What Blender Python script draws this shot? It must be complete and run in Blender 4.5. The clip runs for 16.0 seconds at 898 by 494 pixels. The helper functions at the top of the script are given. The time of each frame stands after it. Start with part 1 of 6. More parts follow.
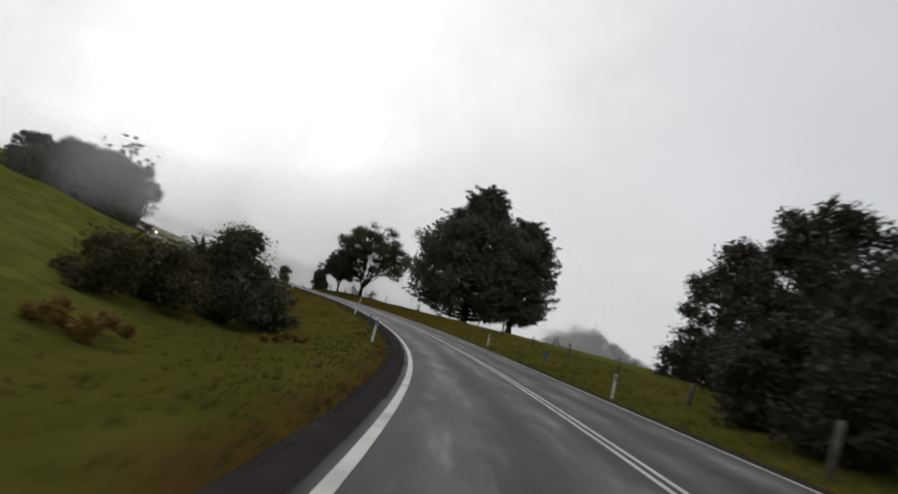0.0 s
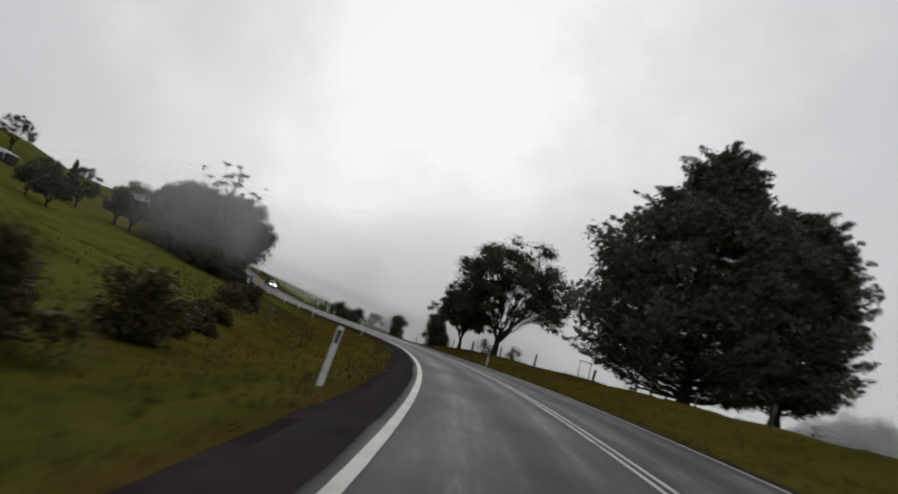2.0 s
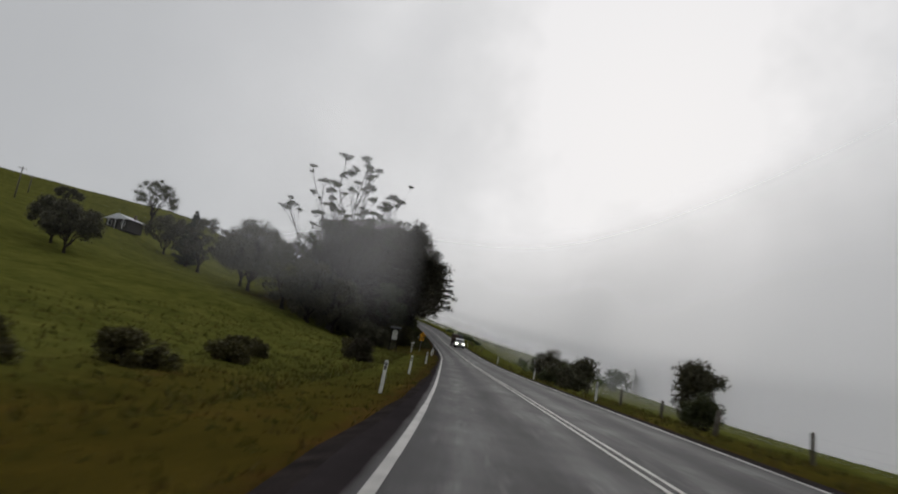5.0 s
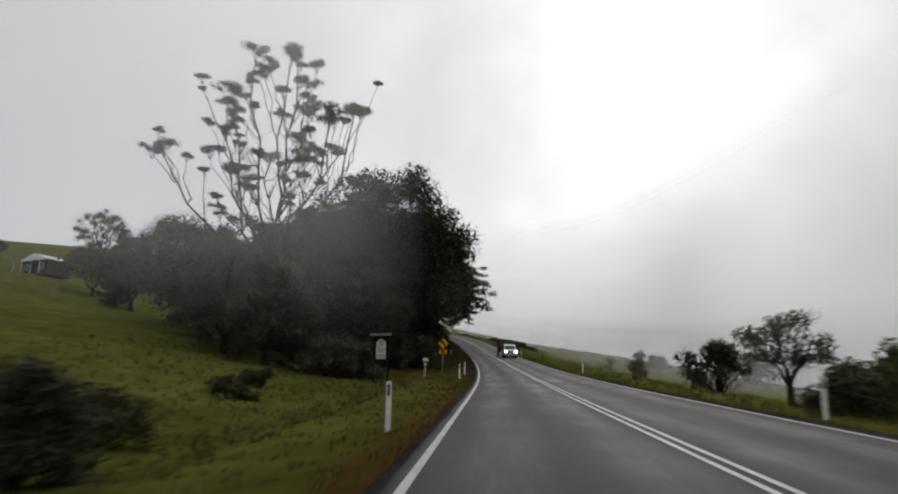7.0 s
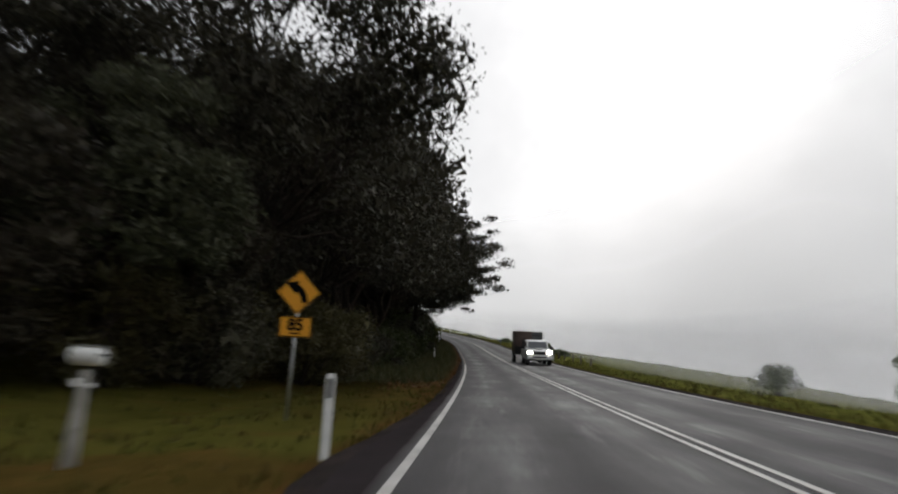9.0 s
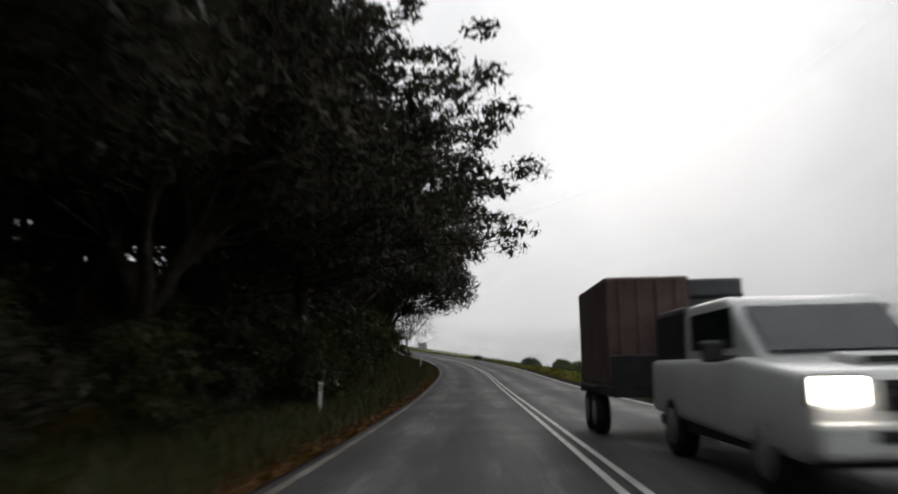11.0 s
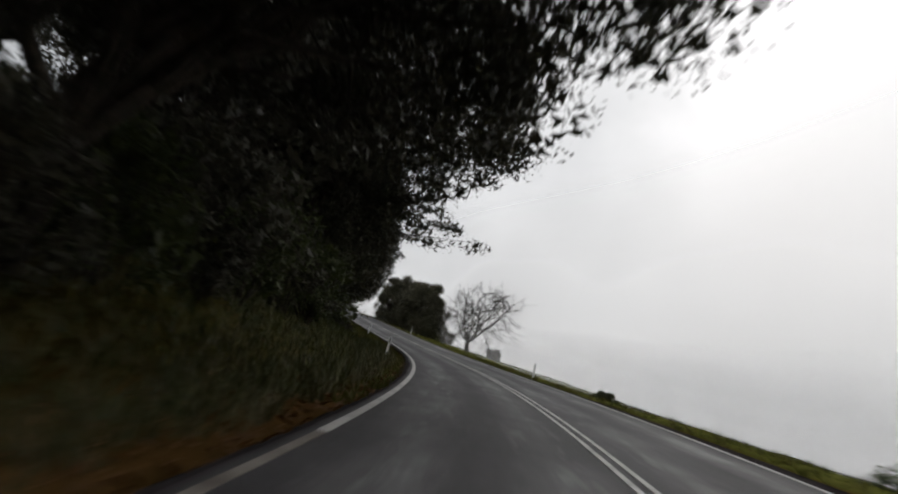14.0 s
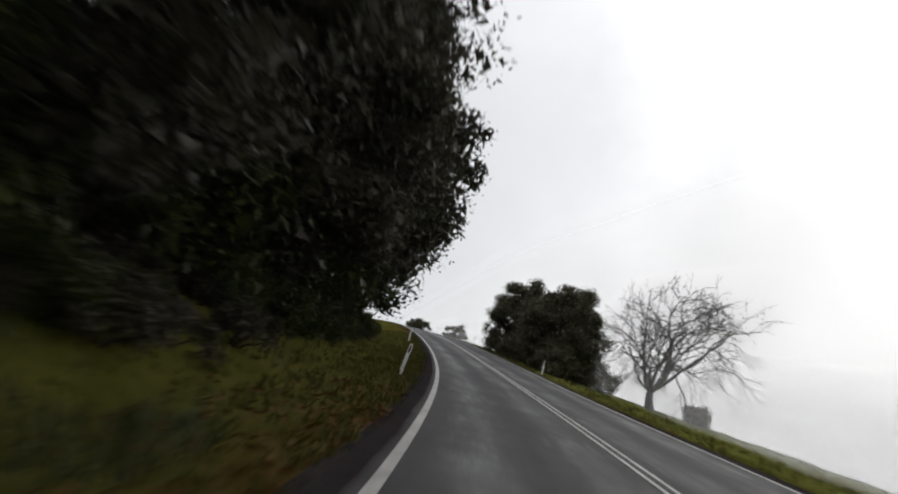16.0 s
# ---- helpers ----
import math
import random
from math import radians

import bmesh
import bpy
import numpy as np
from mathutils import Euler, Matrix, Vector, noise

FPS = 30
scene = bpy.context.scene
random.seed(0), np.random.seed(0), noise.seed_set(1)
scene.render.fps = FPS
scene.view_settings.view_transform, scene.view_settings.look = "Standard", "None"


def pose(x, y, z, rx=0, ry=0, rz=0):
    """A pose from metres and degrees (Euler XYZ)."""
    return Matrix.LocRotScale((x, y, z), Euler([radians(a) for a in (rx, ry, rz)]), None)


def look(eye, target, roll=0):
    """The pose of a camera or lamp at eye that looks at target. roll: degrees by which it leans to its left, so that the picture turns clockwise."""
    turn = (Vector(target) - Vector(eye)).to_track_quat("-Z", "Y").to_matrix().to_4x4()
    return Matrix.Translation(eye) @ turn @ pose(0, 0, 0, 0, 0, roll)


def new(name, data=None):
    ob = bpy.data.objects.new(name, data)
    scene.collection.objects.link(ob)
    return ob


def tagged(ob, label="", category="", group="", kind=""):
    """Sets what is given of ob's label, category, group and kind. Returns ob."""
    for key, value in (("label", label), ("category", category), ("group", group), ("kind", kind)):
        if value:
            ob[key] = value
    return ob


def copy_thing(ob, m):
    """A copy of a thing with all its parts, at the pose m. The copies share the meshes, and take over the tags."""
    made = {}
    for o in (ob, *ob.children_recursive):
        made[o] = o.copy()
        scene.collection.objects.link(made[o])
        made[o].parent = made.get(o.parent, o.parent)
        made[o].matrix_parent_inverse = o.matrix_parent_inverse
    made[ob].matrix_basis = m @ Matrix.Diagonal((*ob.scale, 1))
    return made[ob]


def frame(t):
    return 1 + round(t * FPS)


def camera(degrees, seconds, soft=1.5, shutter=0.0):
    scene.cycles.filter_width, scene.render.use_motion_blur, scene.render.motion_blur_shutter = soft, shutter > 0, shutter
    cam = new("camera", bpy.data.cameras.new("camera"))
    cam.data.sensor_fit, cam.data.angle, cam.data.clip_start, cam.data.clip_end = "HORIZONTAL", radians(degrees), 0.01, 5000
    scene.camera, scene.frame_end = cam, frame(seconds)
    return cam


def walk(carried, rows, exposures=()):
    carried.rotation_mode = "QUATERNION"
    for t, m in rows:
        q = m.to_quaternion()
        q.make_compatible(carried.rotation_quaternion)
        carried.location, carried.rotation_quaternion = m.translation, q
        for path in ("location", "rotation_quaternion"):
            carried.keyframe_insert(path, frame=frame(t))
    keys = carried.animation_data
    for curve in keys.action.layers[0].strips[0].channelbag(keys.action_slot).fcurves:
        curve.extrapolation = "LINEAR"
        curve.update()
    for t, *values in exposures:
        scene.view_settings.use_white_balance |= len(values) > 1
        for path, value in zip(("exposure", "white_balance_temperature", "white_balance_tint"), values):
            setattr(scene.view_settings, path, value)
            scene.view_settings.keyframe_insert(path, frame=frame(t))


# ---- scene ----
cam = camera(59.3, 16.0, soft=2.0, shutter=0.4)
PATH = [
    (0, (0.015, 0.003, 1.100), (0.021, 1.984, 1.377), 12.9),
    (0.5, (0.410, 12.583, 1.494), (0.306, 14.560, 1.778), 14.4),
    (1, (0.464, 25.172, 2.052), (0.241, 27.135, 2.369), 13.7),
    (1.5, (-0.386, 37.718, 2.620), (-0.698, 39.665, 2.959), 13.4),
    (2, (-1.817, 50.176, 3.312), (-2.241, 52.099, 3.666), 14.5),
    (2.5, (-3.888, 62.472, 4.114), (-4.416, 64.366, 4.479), 14.2),
    (3, (-6.570, 74.672, 4.875), (-7.201, 76.530, 5.262), 14.1),
    (3.5, (-9.927, 86.626, 5.642), (-10.657, 88.447, 6.033), 14.2),
    (4, (-13.775, 98.451, 6.439), (-14.599, 100.235, 6.813), 13.6),
    (4.5, (-18.473, 110.036, 7.283), (-19.376, 111.780, 7.664), 11.8),
    (5, (-23.671, 121.415, 8.138), (-24.627, 123.127, 8.530), 9.6),
    (5.5, (-29.230, 132.625, 8.974), (-30.220, 134.316, 9.378), 7.1),
    (6, (-34.971, 143.749, 9.793), (-35.981, 145.425, 10.206), 4.7),
    (6.5, (-40.859, 154.800, 10.620), (-41.880, 156.467, 11.041), 2.4),
    (7, (-46.752, 165.852, 11.479), (-47.777, 167.515, 11.908), 0.7),
    (7.5, (-52.683, 176.890, 12.364), (-53.706, 178.552, 12.804), -0.4),
    (8, (-58.635, 187.953, 13.303), (-59.657, 189.616, 13.738), -0.1),
    (8.5, (-64.644, 198.960, 14.148), (-65.679, 200.616, 14.578), 0.8),
    (9, (-70.691, 209.895, 15.152), (-71.740, 211.538, 15.600), 1.7),
    (9.5, (-76.625, 220.854, 16.357), (-77.672, 222.492, 16.826), 0.6),
    (10, (-82.606, 231.779, 17.566), (-83.656, 233.410, 18.054), -0.3),
    (10.5, (-88.642, 242.673, 18.799), (-89.699, 244.294, 19.303), -1.0),
    (11, (-94.719, 253.544, 20.083), (-95.789, 255.152, 20.601), -1.0),
    (11.5, (-100.943, 264.342, 21.442), (-102.030, 265.936, 21.970), -0.4),
    (12, (-107.641, 274.879, 22.841), (-108.747, 276.459, 23.373), 1.2),
    (12.5, (-114.376, 285.360, 24.370), (-115.513, 286.919, 24.898), 4.2),
    (13, (-121.171, 295.701, 25.973), (-122.342, 297.231, 26.508), 6.7),
    (13.5, (-128.192, 305.850, 27.644), (-129.417, 307.337, 28.180), 9.6),
    (14, (-135.568, 315.672, 29.409), (-136.855, 317.107, 29.942), 10.8),
    (14.5, (-143.278, 325.134, 31.253), (-144.631, 326.503, 31.796), 12.5),
    (15, (-151.336, 334.349, 33.155), (-152.753, 335.648, 33.708), 14.4),
    (15.5, (-159.980, 343.043, 35.003), (-161.454, 344.277, 35.557), 14.4),
    (16, (-168.964, 351.402, 37.030), (-170.485, 352.573, 37.590), 13.2),
]
walk(cam, [(t, look(eye, target, roll)) for t, eye, target, roll in PATH], [(0.0, 0.05), (1.0, 0.0), (2.0, -0.2), (4.6, -0.3), (7.0, -0.05), (8.0, 0.0), (9.0, 0.12), (12.0, 0.02), (14.5, 0.0), (15.2, 0.12), (16.0, 0.32)])


# ---------- world, sun and exposure ----------
SUN_WAY = Vector((-math.sin(radians(15)) * math.cos(radians(24)), math.cos(radians(15)) * math.cos(radians(24)), math.sin(radians(24))))


def node(tree, kind, **sets):
    n = tree.nodes.new(kind)
    for key, value in sets.items():
        if key == "op":
            n.operation = value
        elif key == "blend":
            n.blend_type = value
        elif key == "dtype":
            n.data_type = value
    return n


def ramp(tree, stops, source):
    n = tree.nodes.new("ShaderNodeValToRGB")
    el = n.color_ramp.elements
    while len(el) < len(stops):
        el.new(0.5)
    for e, (p, c) in zip(el, stops):
        e.position = p
        e.color = (*c, 1) if len(c) == 3 else c
    tree.links.new(source, n.inputs[0])
    return n.outputs[0]


def maths(tree, op, a, b=None, clamp=False):
    n = tree.nodes.new("ShaderNodeMath")
    n.operation = op
    n.use_clamp = clamp
    for i, v in enumerate((a, b)):
        if v is None:
            continue
        if isinstance(v, (int, float)):
            n.inputs[i].default_value = v
        else:
            tree.links.new(v, n.inputs[i])
    return n.outputs[0]


def blend(tree, fac, a, b):
    n = tree.nodes.new("ShaderNodeMixRGB")
    for i, v in enumerate((fac, a, b)):
        if isinstance(v, (int, float)):
            n.inputs[i].default_value = v
        elif isinstance(v, tuple):
            n.inputs[i].default_value = (*v, 1)
        else:
            tree.links.new(v, n.inputs[i])
    return n.outputs[0]


def noisy(tree, vec, scale, detail=3.0, rough=0.55):
    n = tree.nodes.new("ShaderNodeTexNoise")
    n.inputs["Scale"].default_value = scale
    n.inputs["Detail"].default_value = detail
    n.inputs["Roughness"].default_value = rough
    if vec is not None:
        tree.links.new(vec, n.inputs["Vector"])
    return n.outputs["Fac"]


world = bpy.data.worlds.new("overcast")
scene.world = world
world.use_nodes = True
wt = world.node_tree
bg = wt.nodes["Background"]
coord = wt.nodes.new("ShaderNodeTexCoord").outputs["Generated"]
dot = wt.nodes.new("ShaderNodeVectorMath")
dot.operation = "DOT_PRODUCT"
wt.links.new(coord, dot.inputs[0])
dot.inputs[1].default_value = SUN_WAY
cloud = noisy(wt, coord, 2.2, 5, 0.6)
lit = maths(wt, "ADD", dot.outputs["Value"], maths(wt, "MULTIPLY", maths(wt, "SUBTRACT", cloud, 0.5), 0.28))
cover = ramp(wt, [(0.0, (0.50, 0.51, 0.53)), (0.6, (0.535, 0.545, 0.56)), (0.8, (0.62, 0.63, 0.645)), (0.9, (0.72, 0.725, 0.74)), (0.96, (0.88, 0.88, 0.89)), (1.0, (1.06, 1.05, 1.06))], lit)
sky = wt.nodes.new("ShaderNodeTexSky")
sky.sky_type = "NISHITA"
sky.sun_disc = False
sky.sun_elevation = radians(24)
sky.sun_rotation = radians(-15)
thin = wt.nodes.new("ShaderNodeVectorMath")
thin.operation = "SCALE"
wt.links.new(sky.outputs[0], thin.inputs[0])
thin.inputs["Scale"].default_value = 0.06
wt.links.new(blend(wt, 0.06, cover, thin.outputs[0]), bg.inputs[0])
# overcast: the cloud is brighter overhead than near the horizon
lift = wt.nodes.new("ShaderNodeSeparateXYZ")
wt.links.new(coord, lift.inputs[0])
wt.links.new(maths(wt, "ADD", 1.0, maths(wt, "MULTIPLY", maths(wt, "MULTIPLY", maths(wt, "SUBTRACT", lift.outputs[2], 0.5), 2.4, True), 0.75)), bg.inputs[1])

sun = new("sun", bpy.data.lights.new("sun", "SUN"))
sun.data.energy = 0.4
sun.data.angle = radians(25)
sun.data.color = (1.0, 0.97, 0.92)
sun.matrix_basis = look((0, 0, 80), Vector((0, 0, 80)) - SUN_WAY)

# ---------- the road's line: s metres along the near edge line, n metres to its right ----------
KNOT = 25.0
HEADING = [-14.11, -8.51, -2.91, 2.55, 8.42, 14.31, 20.94, 26.18, 27.96, 28.28, 28.3, 29.32, 30.34, 31.36, 32.46, 33.17,
           36.92, 42.53, 48.11, 51.85, 54.57, 57.26, 59.96, 62.65, 64.5, 65.5, 66.0, 66.0, 66.0]
GRADE = [-0.7, 0.41, 1.53, 2.66, 3.59, 3.75, 3.54, 3.57, 4.0, 4.09, 4.26, 4.89, 5.61, 6.14, 6.82, 7.68, 8.37, 8.73,
         9.35, 10.21, 11.13, 11.36, 10.5, 8.5, 6.0, 4.0, 2.0, 0.5, 0.0]


def eased(values, s):
    """Catmull-Rom through values that stand every KNOT metres from s = -50."""
    v = np.array(values)
    u = np.clip((s + 50.0) / KNOT, 0, len(v) - 1.001)
    i = u.astype(int)
    a = u - i
    p = [v[np.clip(i + k, 0, len(v) - 1)] for k in (-1, 0, 1, 2)]
    return p[1] + 0.5 * a * (p[2] - p[0] + a * (2 * p[0] - 5 * p[1] + 4 * p[2] - p[3] + a * (3 * (p[1] - p[2]) + p[3] - p[0])))


S0, S1 = -200, 1300
SS = np.arange(S0, S1 + 0.5, 1.0)
turn_s, rise_s = np.radians(eased(HEADING, SS)), np.radians(eased(GRADE, SS))
ahead = np.stack([-np.sin(turn_s) * np.cos(rise_s), np.cos(turn_s) * np.cos(rise_s), np.sin(rise_s)], 1)
LINE = np.vstack([[0, 0, 0], np.cumsum((ahead[1:] + ahead[:-1]) / 2, axis=0)])
LINE = LINE - LINE[-S0] + np.array([-0.500, 2.459, 0.078])


def edge_width(s):
    """Width of the dark seal and dirt between the near edge line and the grass."""
    return np.interp(s, [0, 30, 55, 85, 110, 135, 160, 185, 225, 231, 238, 300, 345, 370, 400, 430, 470],
                     [0.55, 0.72, 0.95, 0.78, 0.80, 0.62, 0.30, 0.22, 0.24, 0.75, 0.40, 0.14, 0.16, 0.30, 0.50, 0.50, 0.45])


def smoothstep(a, b, x):
    t = np.clip((np.asarray(x, float) - a) / (b - a), 0, 1)
    return t * t * (3 - 2 * t)


def on_line(s, n, dz=0.0):
    s, n, dz = np.broadcast_arrays(np.asarray(s, float), np.asarray(n, float), np.asarray(dz, float))
    x = np.interp(s, SS, LINE[:, 0])
    y = np.interp(s, SS, LINE[:, 1])
    z = np.interp(s, SS, LINE[:, 2])
    h = np.interp(s, SS, turn_s)
    return np.stack([x + n * np.cos(h), y + n * np.sin(h), z + dz], -1)


def lumps(s, n, k):
    return np.sin(s * 0.37 * k + 1.3 * np.sin(n * 0.23 * k)) * np.sin(n * 0.41 * k + 1.1 * np.sin(s * 0.19 * k + 2))


def ground_dz(s, n):
    """Height of the ground over the road's line."""
    s, n = np.broadcast_arrays(np.asarray(s, float), np.asarray(n, float))
    wood = smoothstep(270, 330, s) * (1 - smoothstep(440, 480, s))
    dip = (0.8 * smoothstep(1.6, 6, -n) * (1 - smoothstep(225, 250, s)) + 0.25 * smoothstep(1.5, 3, -n)) * (1 - 0.8 * wood)
    foot = 7.0 - 4.2 * wood
    slope = 0.29
    rise = np.clip(-n - foot, 0, None)
    rise = rise - 8.0 * np.log1p(np.exp((rise - 45.0) / 8.0))
    hill = slope * (np.sqrt(rise * rise + 4.0) - 2.0) + 0.30 * wood * np.clip(-n - foot, 0, 13)
    hollow = smoothstep(50, 130, s) * (1 - smoothstep(235, 300, s)) * smoothstep(15, 40, -n)
    hill = hill * (1 - 0.5 * hollow - 0.25 * smoothstep(235, 320, s) * smoothstep(15, 40, -n) * (1 - smoothstep(50, 75, -n)) + 0.12 * smoothstep(260, 330, s) * smoothstep(50, 75, -n))
    meadow = np.interp(-n, [0, 2, 6, 12, 16, 22, 30, 40, 50, 62, 76, 97, 140, 190], [-0.1, -0.35, -0.95, -0.8, -0.45, 0.3, 1.3, 2.2, 3.4, 6.2, 10.5, 14.6, 21, 26])
    upper = np.interp(-n, [0, 2, 6, 12, 16, 22, 30, 40, 50, 62, 76, 97, 140, 190], [-0.1, -0.25, -0.4, 0.2, 0.9, 2.1, 3.6, 4.6, 5.6, 8.2, 12.2, 15.2, 21, 26])
    slopes = meadow + (upper - meadow) * smoothstep(165, 245, s)
    share = smoothstep(75, 125, s) * (1 - smoothstep(258, 300, s) * (1 - smoothstep(24, 40, -n)) - smoothstep(330, 400, s) * smoothstep(24, 40, -n))
    left = -0.08 - dip + 90 * (1 - np.exp(-hill / 90)) + 0.14 * lumps(s, n, 2.6) * smoothstep(6, 14, -n) + 0.3 * lumps(s, n, 0.9) * smoothstep(12, 30, -n)
    left = left + (slopes + 0.10 * lumps(s, n, 2.6) * smoothstep(7, 14, -n) - left) * share
    # the far side of the road: a verge, a fenced shoulder, then the valley
    knoll = smoothstep(0, 35, s) * (1 - smoothstep(128, 146, s))
    field = 1 - smoothstep(95, 130, s)
    lip = 11 + 19 * field + 6 * knoll
    right = -0.10 - 0.25 * smoothstep(8, 12, n) * (1 - knoll) + 1.0 * knoll * smoothstep(8, 14, n)
    over = np.clip(n - lip, 0, None)
    right = right - 9 * (1 - np.exp(-over / (80 - 55 * knoll))) + 4.0 * smoothstep(120, 300, n) + 0.12 * lumps(s, n, 2.1) * smoothstep(9, 14, n)
    return np.where(n < 3, left, right)


def spot(s, n, up=0.0):
    """A place on the ground."""
    return Vector(on_line(s, n, ground_dz(s, n) + up).tolist())


def facing(s):
    """The road's heading in degrees."""
    return math.degrees(float(np.interp(s, SS, turn_s)))


# ---------- materials ----------
def material(name, colours, scale=4.0, fine=40.0, rough=(0.6, 0.9), bump=0.2, metal=0.0, vary=0.0, spec=0.3, detail=4.0):
    """Mottled at two scales: colours from dark to light."""
    m = bpy.data.materials.new(name)
    m.use_nodes = True
    t = m.node_tree
    p = t.nodes["Principled BSDF"]
    vec = t.nodes.new("ShaderNodeTexCoord").outputs["Object"]
    big, small = noisy(t, vec, scale, detail), noisy(t, vec, fine, 3)
    f = maths(t, "ADD", maths(t, "MULTIPLY", big, 0.62), maths(t, "MULTIPLY", small, 0.38))
    if vary:
        info = t.nodes.new("ShaderNodeObjectInfo").outputs["Random"]
        f = maths(t, "ADD", f, maths(t, "MULTIPLY", maths(t, "SUBTRACT", info, 0.5), vary))
    k = len(colours) - 1
    col = ramp(t, [(0.32 + 0.36 * i / max(k, 1), c) for i, c in enumerate(colours)], f)
    t.links.new(col, p.inputs["Base Color"])
    t.links.new(ramp(t, [(0.3, (rough[0],) * 3), (0.7, (rough[1],) * 3)], small), p.inputs["Roughness"])
    p.inputs["Metallic"].default_value = metal
    p.inputs["Specular IOR Level"].default_value = spec
    if bump:
        b = t.nodes.new("ShaderNodeBump")
        b.inputs["Strength"].default_value = bump
        b.inputs["Distance"].default_value = 0.03
        t.links.new(f, b.inputs["Height"])
        t.links.new(b.outputs[0], p.inputs["Normal"])
    return m


def leaf_material(name, dark, light, gloss=0.55):
    m = bpy.data.materials.new(name)
    m.use_nodes = True
    t = m.node_tree
    p = t.nodes["Principled BSDF"]
    isl = t.nodes.new("ShaderNodeNewGeometry").outputs["Random Per Island"]
    info = t.nodes.new("ShaderNodeObjectInfo").outputs["Random"]
    f = maths(t, "ADD", maths(t, "MULTIPLY", isl, 0.75), maths(t, "MULTIPLY", info, 0.25))
    mean = [(a + b) / 2 for a, b in zip(dark, light)]
    dark, light = ([0.6 * c + 0.4 * m_ for c, m_ in zip(e, mean)] for e in (dark, light))
    col = ramp(t, [(0.0, dark), (0.85, light), (1.0, tuple(c * 1.3 for c in light))], f)
    t.links.new(col, p.inputs["Base Color"])
    p.inputs["Roughness"].default_value = gloss
    p.inputs["Specular IOR Level"].default_value = 0.16
    tr = t.nodes.new("ShaderNodeBsdfTranslucent")
    t.links.new(col, tr.inputs[0])
    mix = t.nodes.new("ShaderNodeMixShader")
    mix.inputs[0].default_value = 0.22
    t.links.new(p.outputs[0], mix.inputs[1])
    t.links.new(tr.outputs[0], mix.inputs[2])
    t.links.new(mix.outputs[0], t.nodes["Material Output"].inputs[0])
    return m


def plain(name, colour, rough=0.5, metal=0.0, glow=0.0):
    m = bpy.data.materials.new(name)
    m.use_nodes = True
    p = m.node_tree.nodes["Principled BSDF"]
    p.inputs["Base Color"].default_value = (*colour, 1)
    p.inputs["Roughness"].default_value = rough
    p.inputs["Metallic"].default_value = metal
    if glow:
        p.inputs["Emission Color"].default_value = (*colour, 1)
        p.inputs["Emission Strength"].default_value = glow
    return m


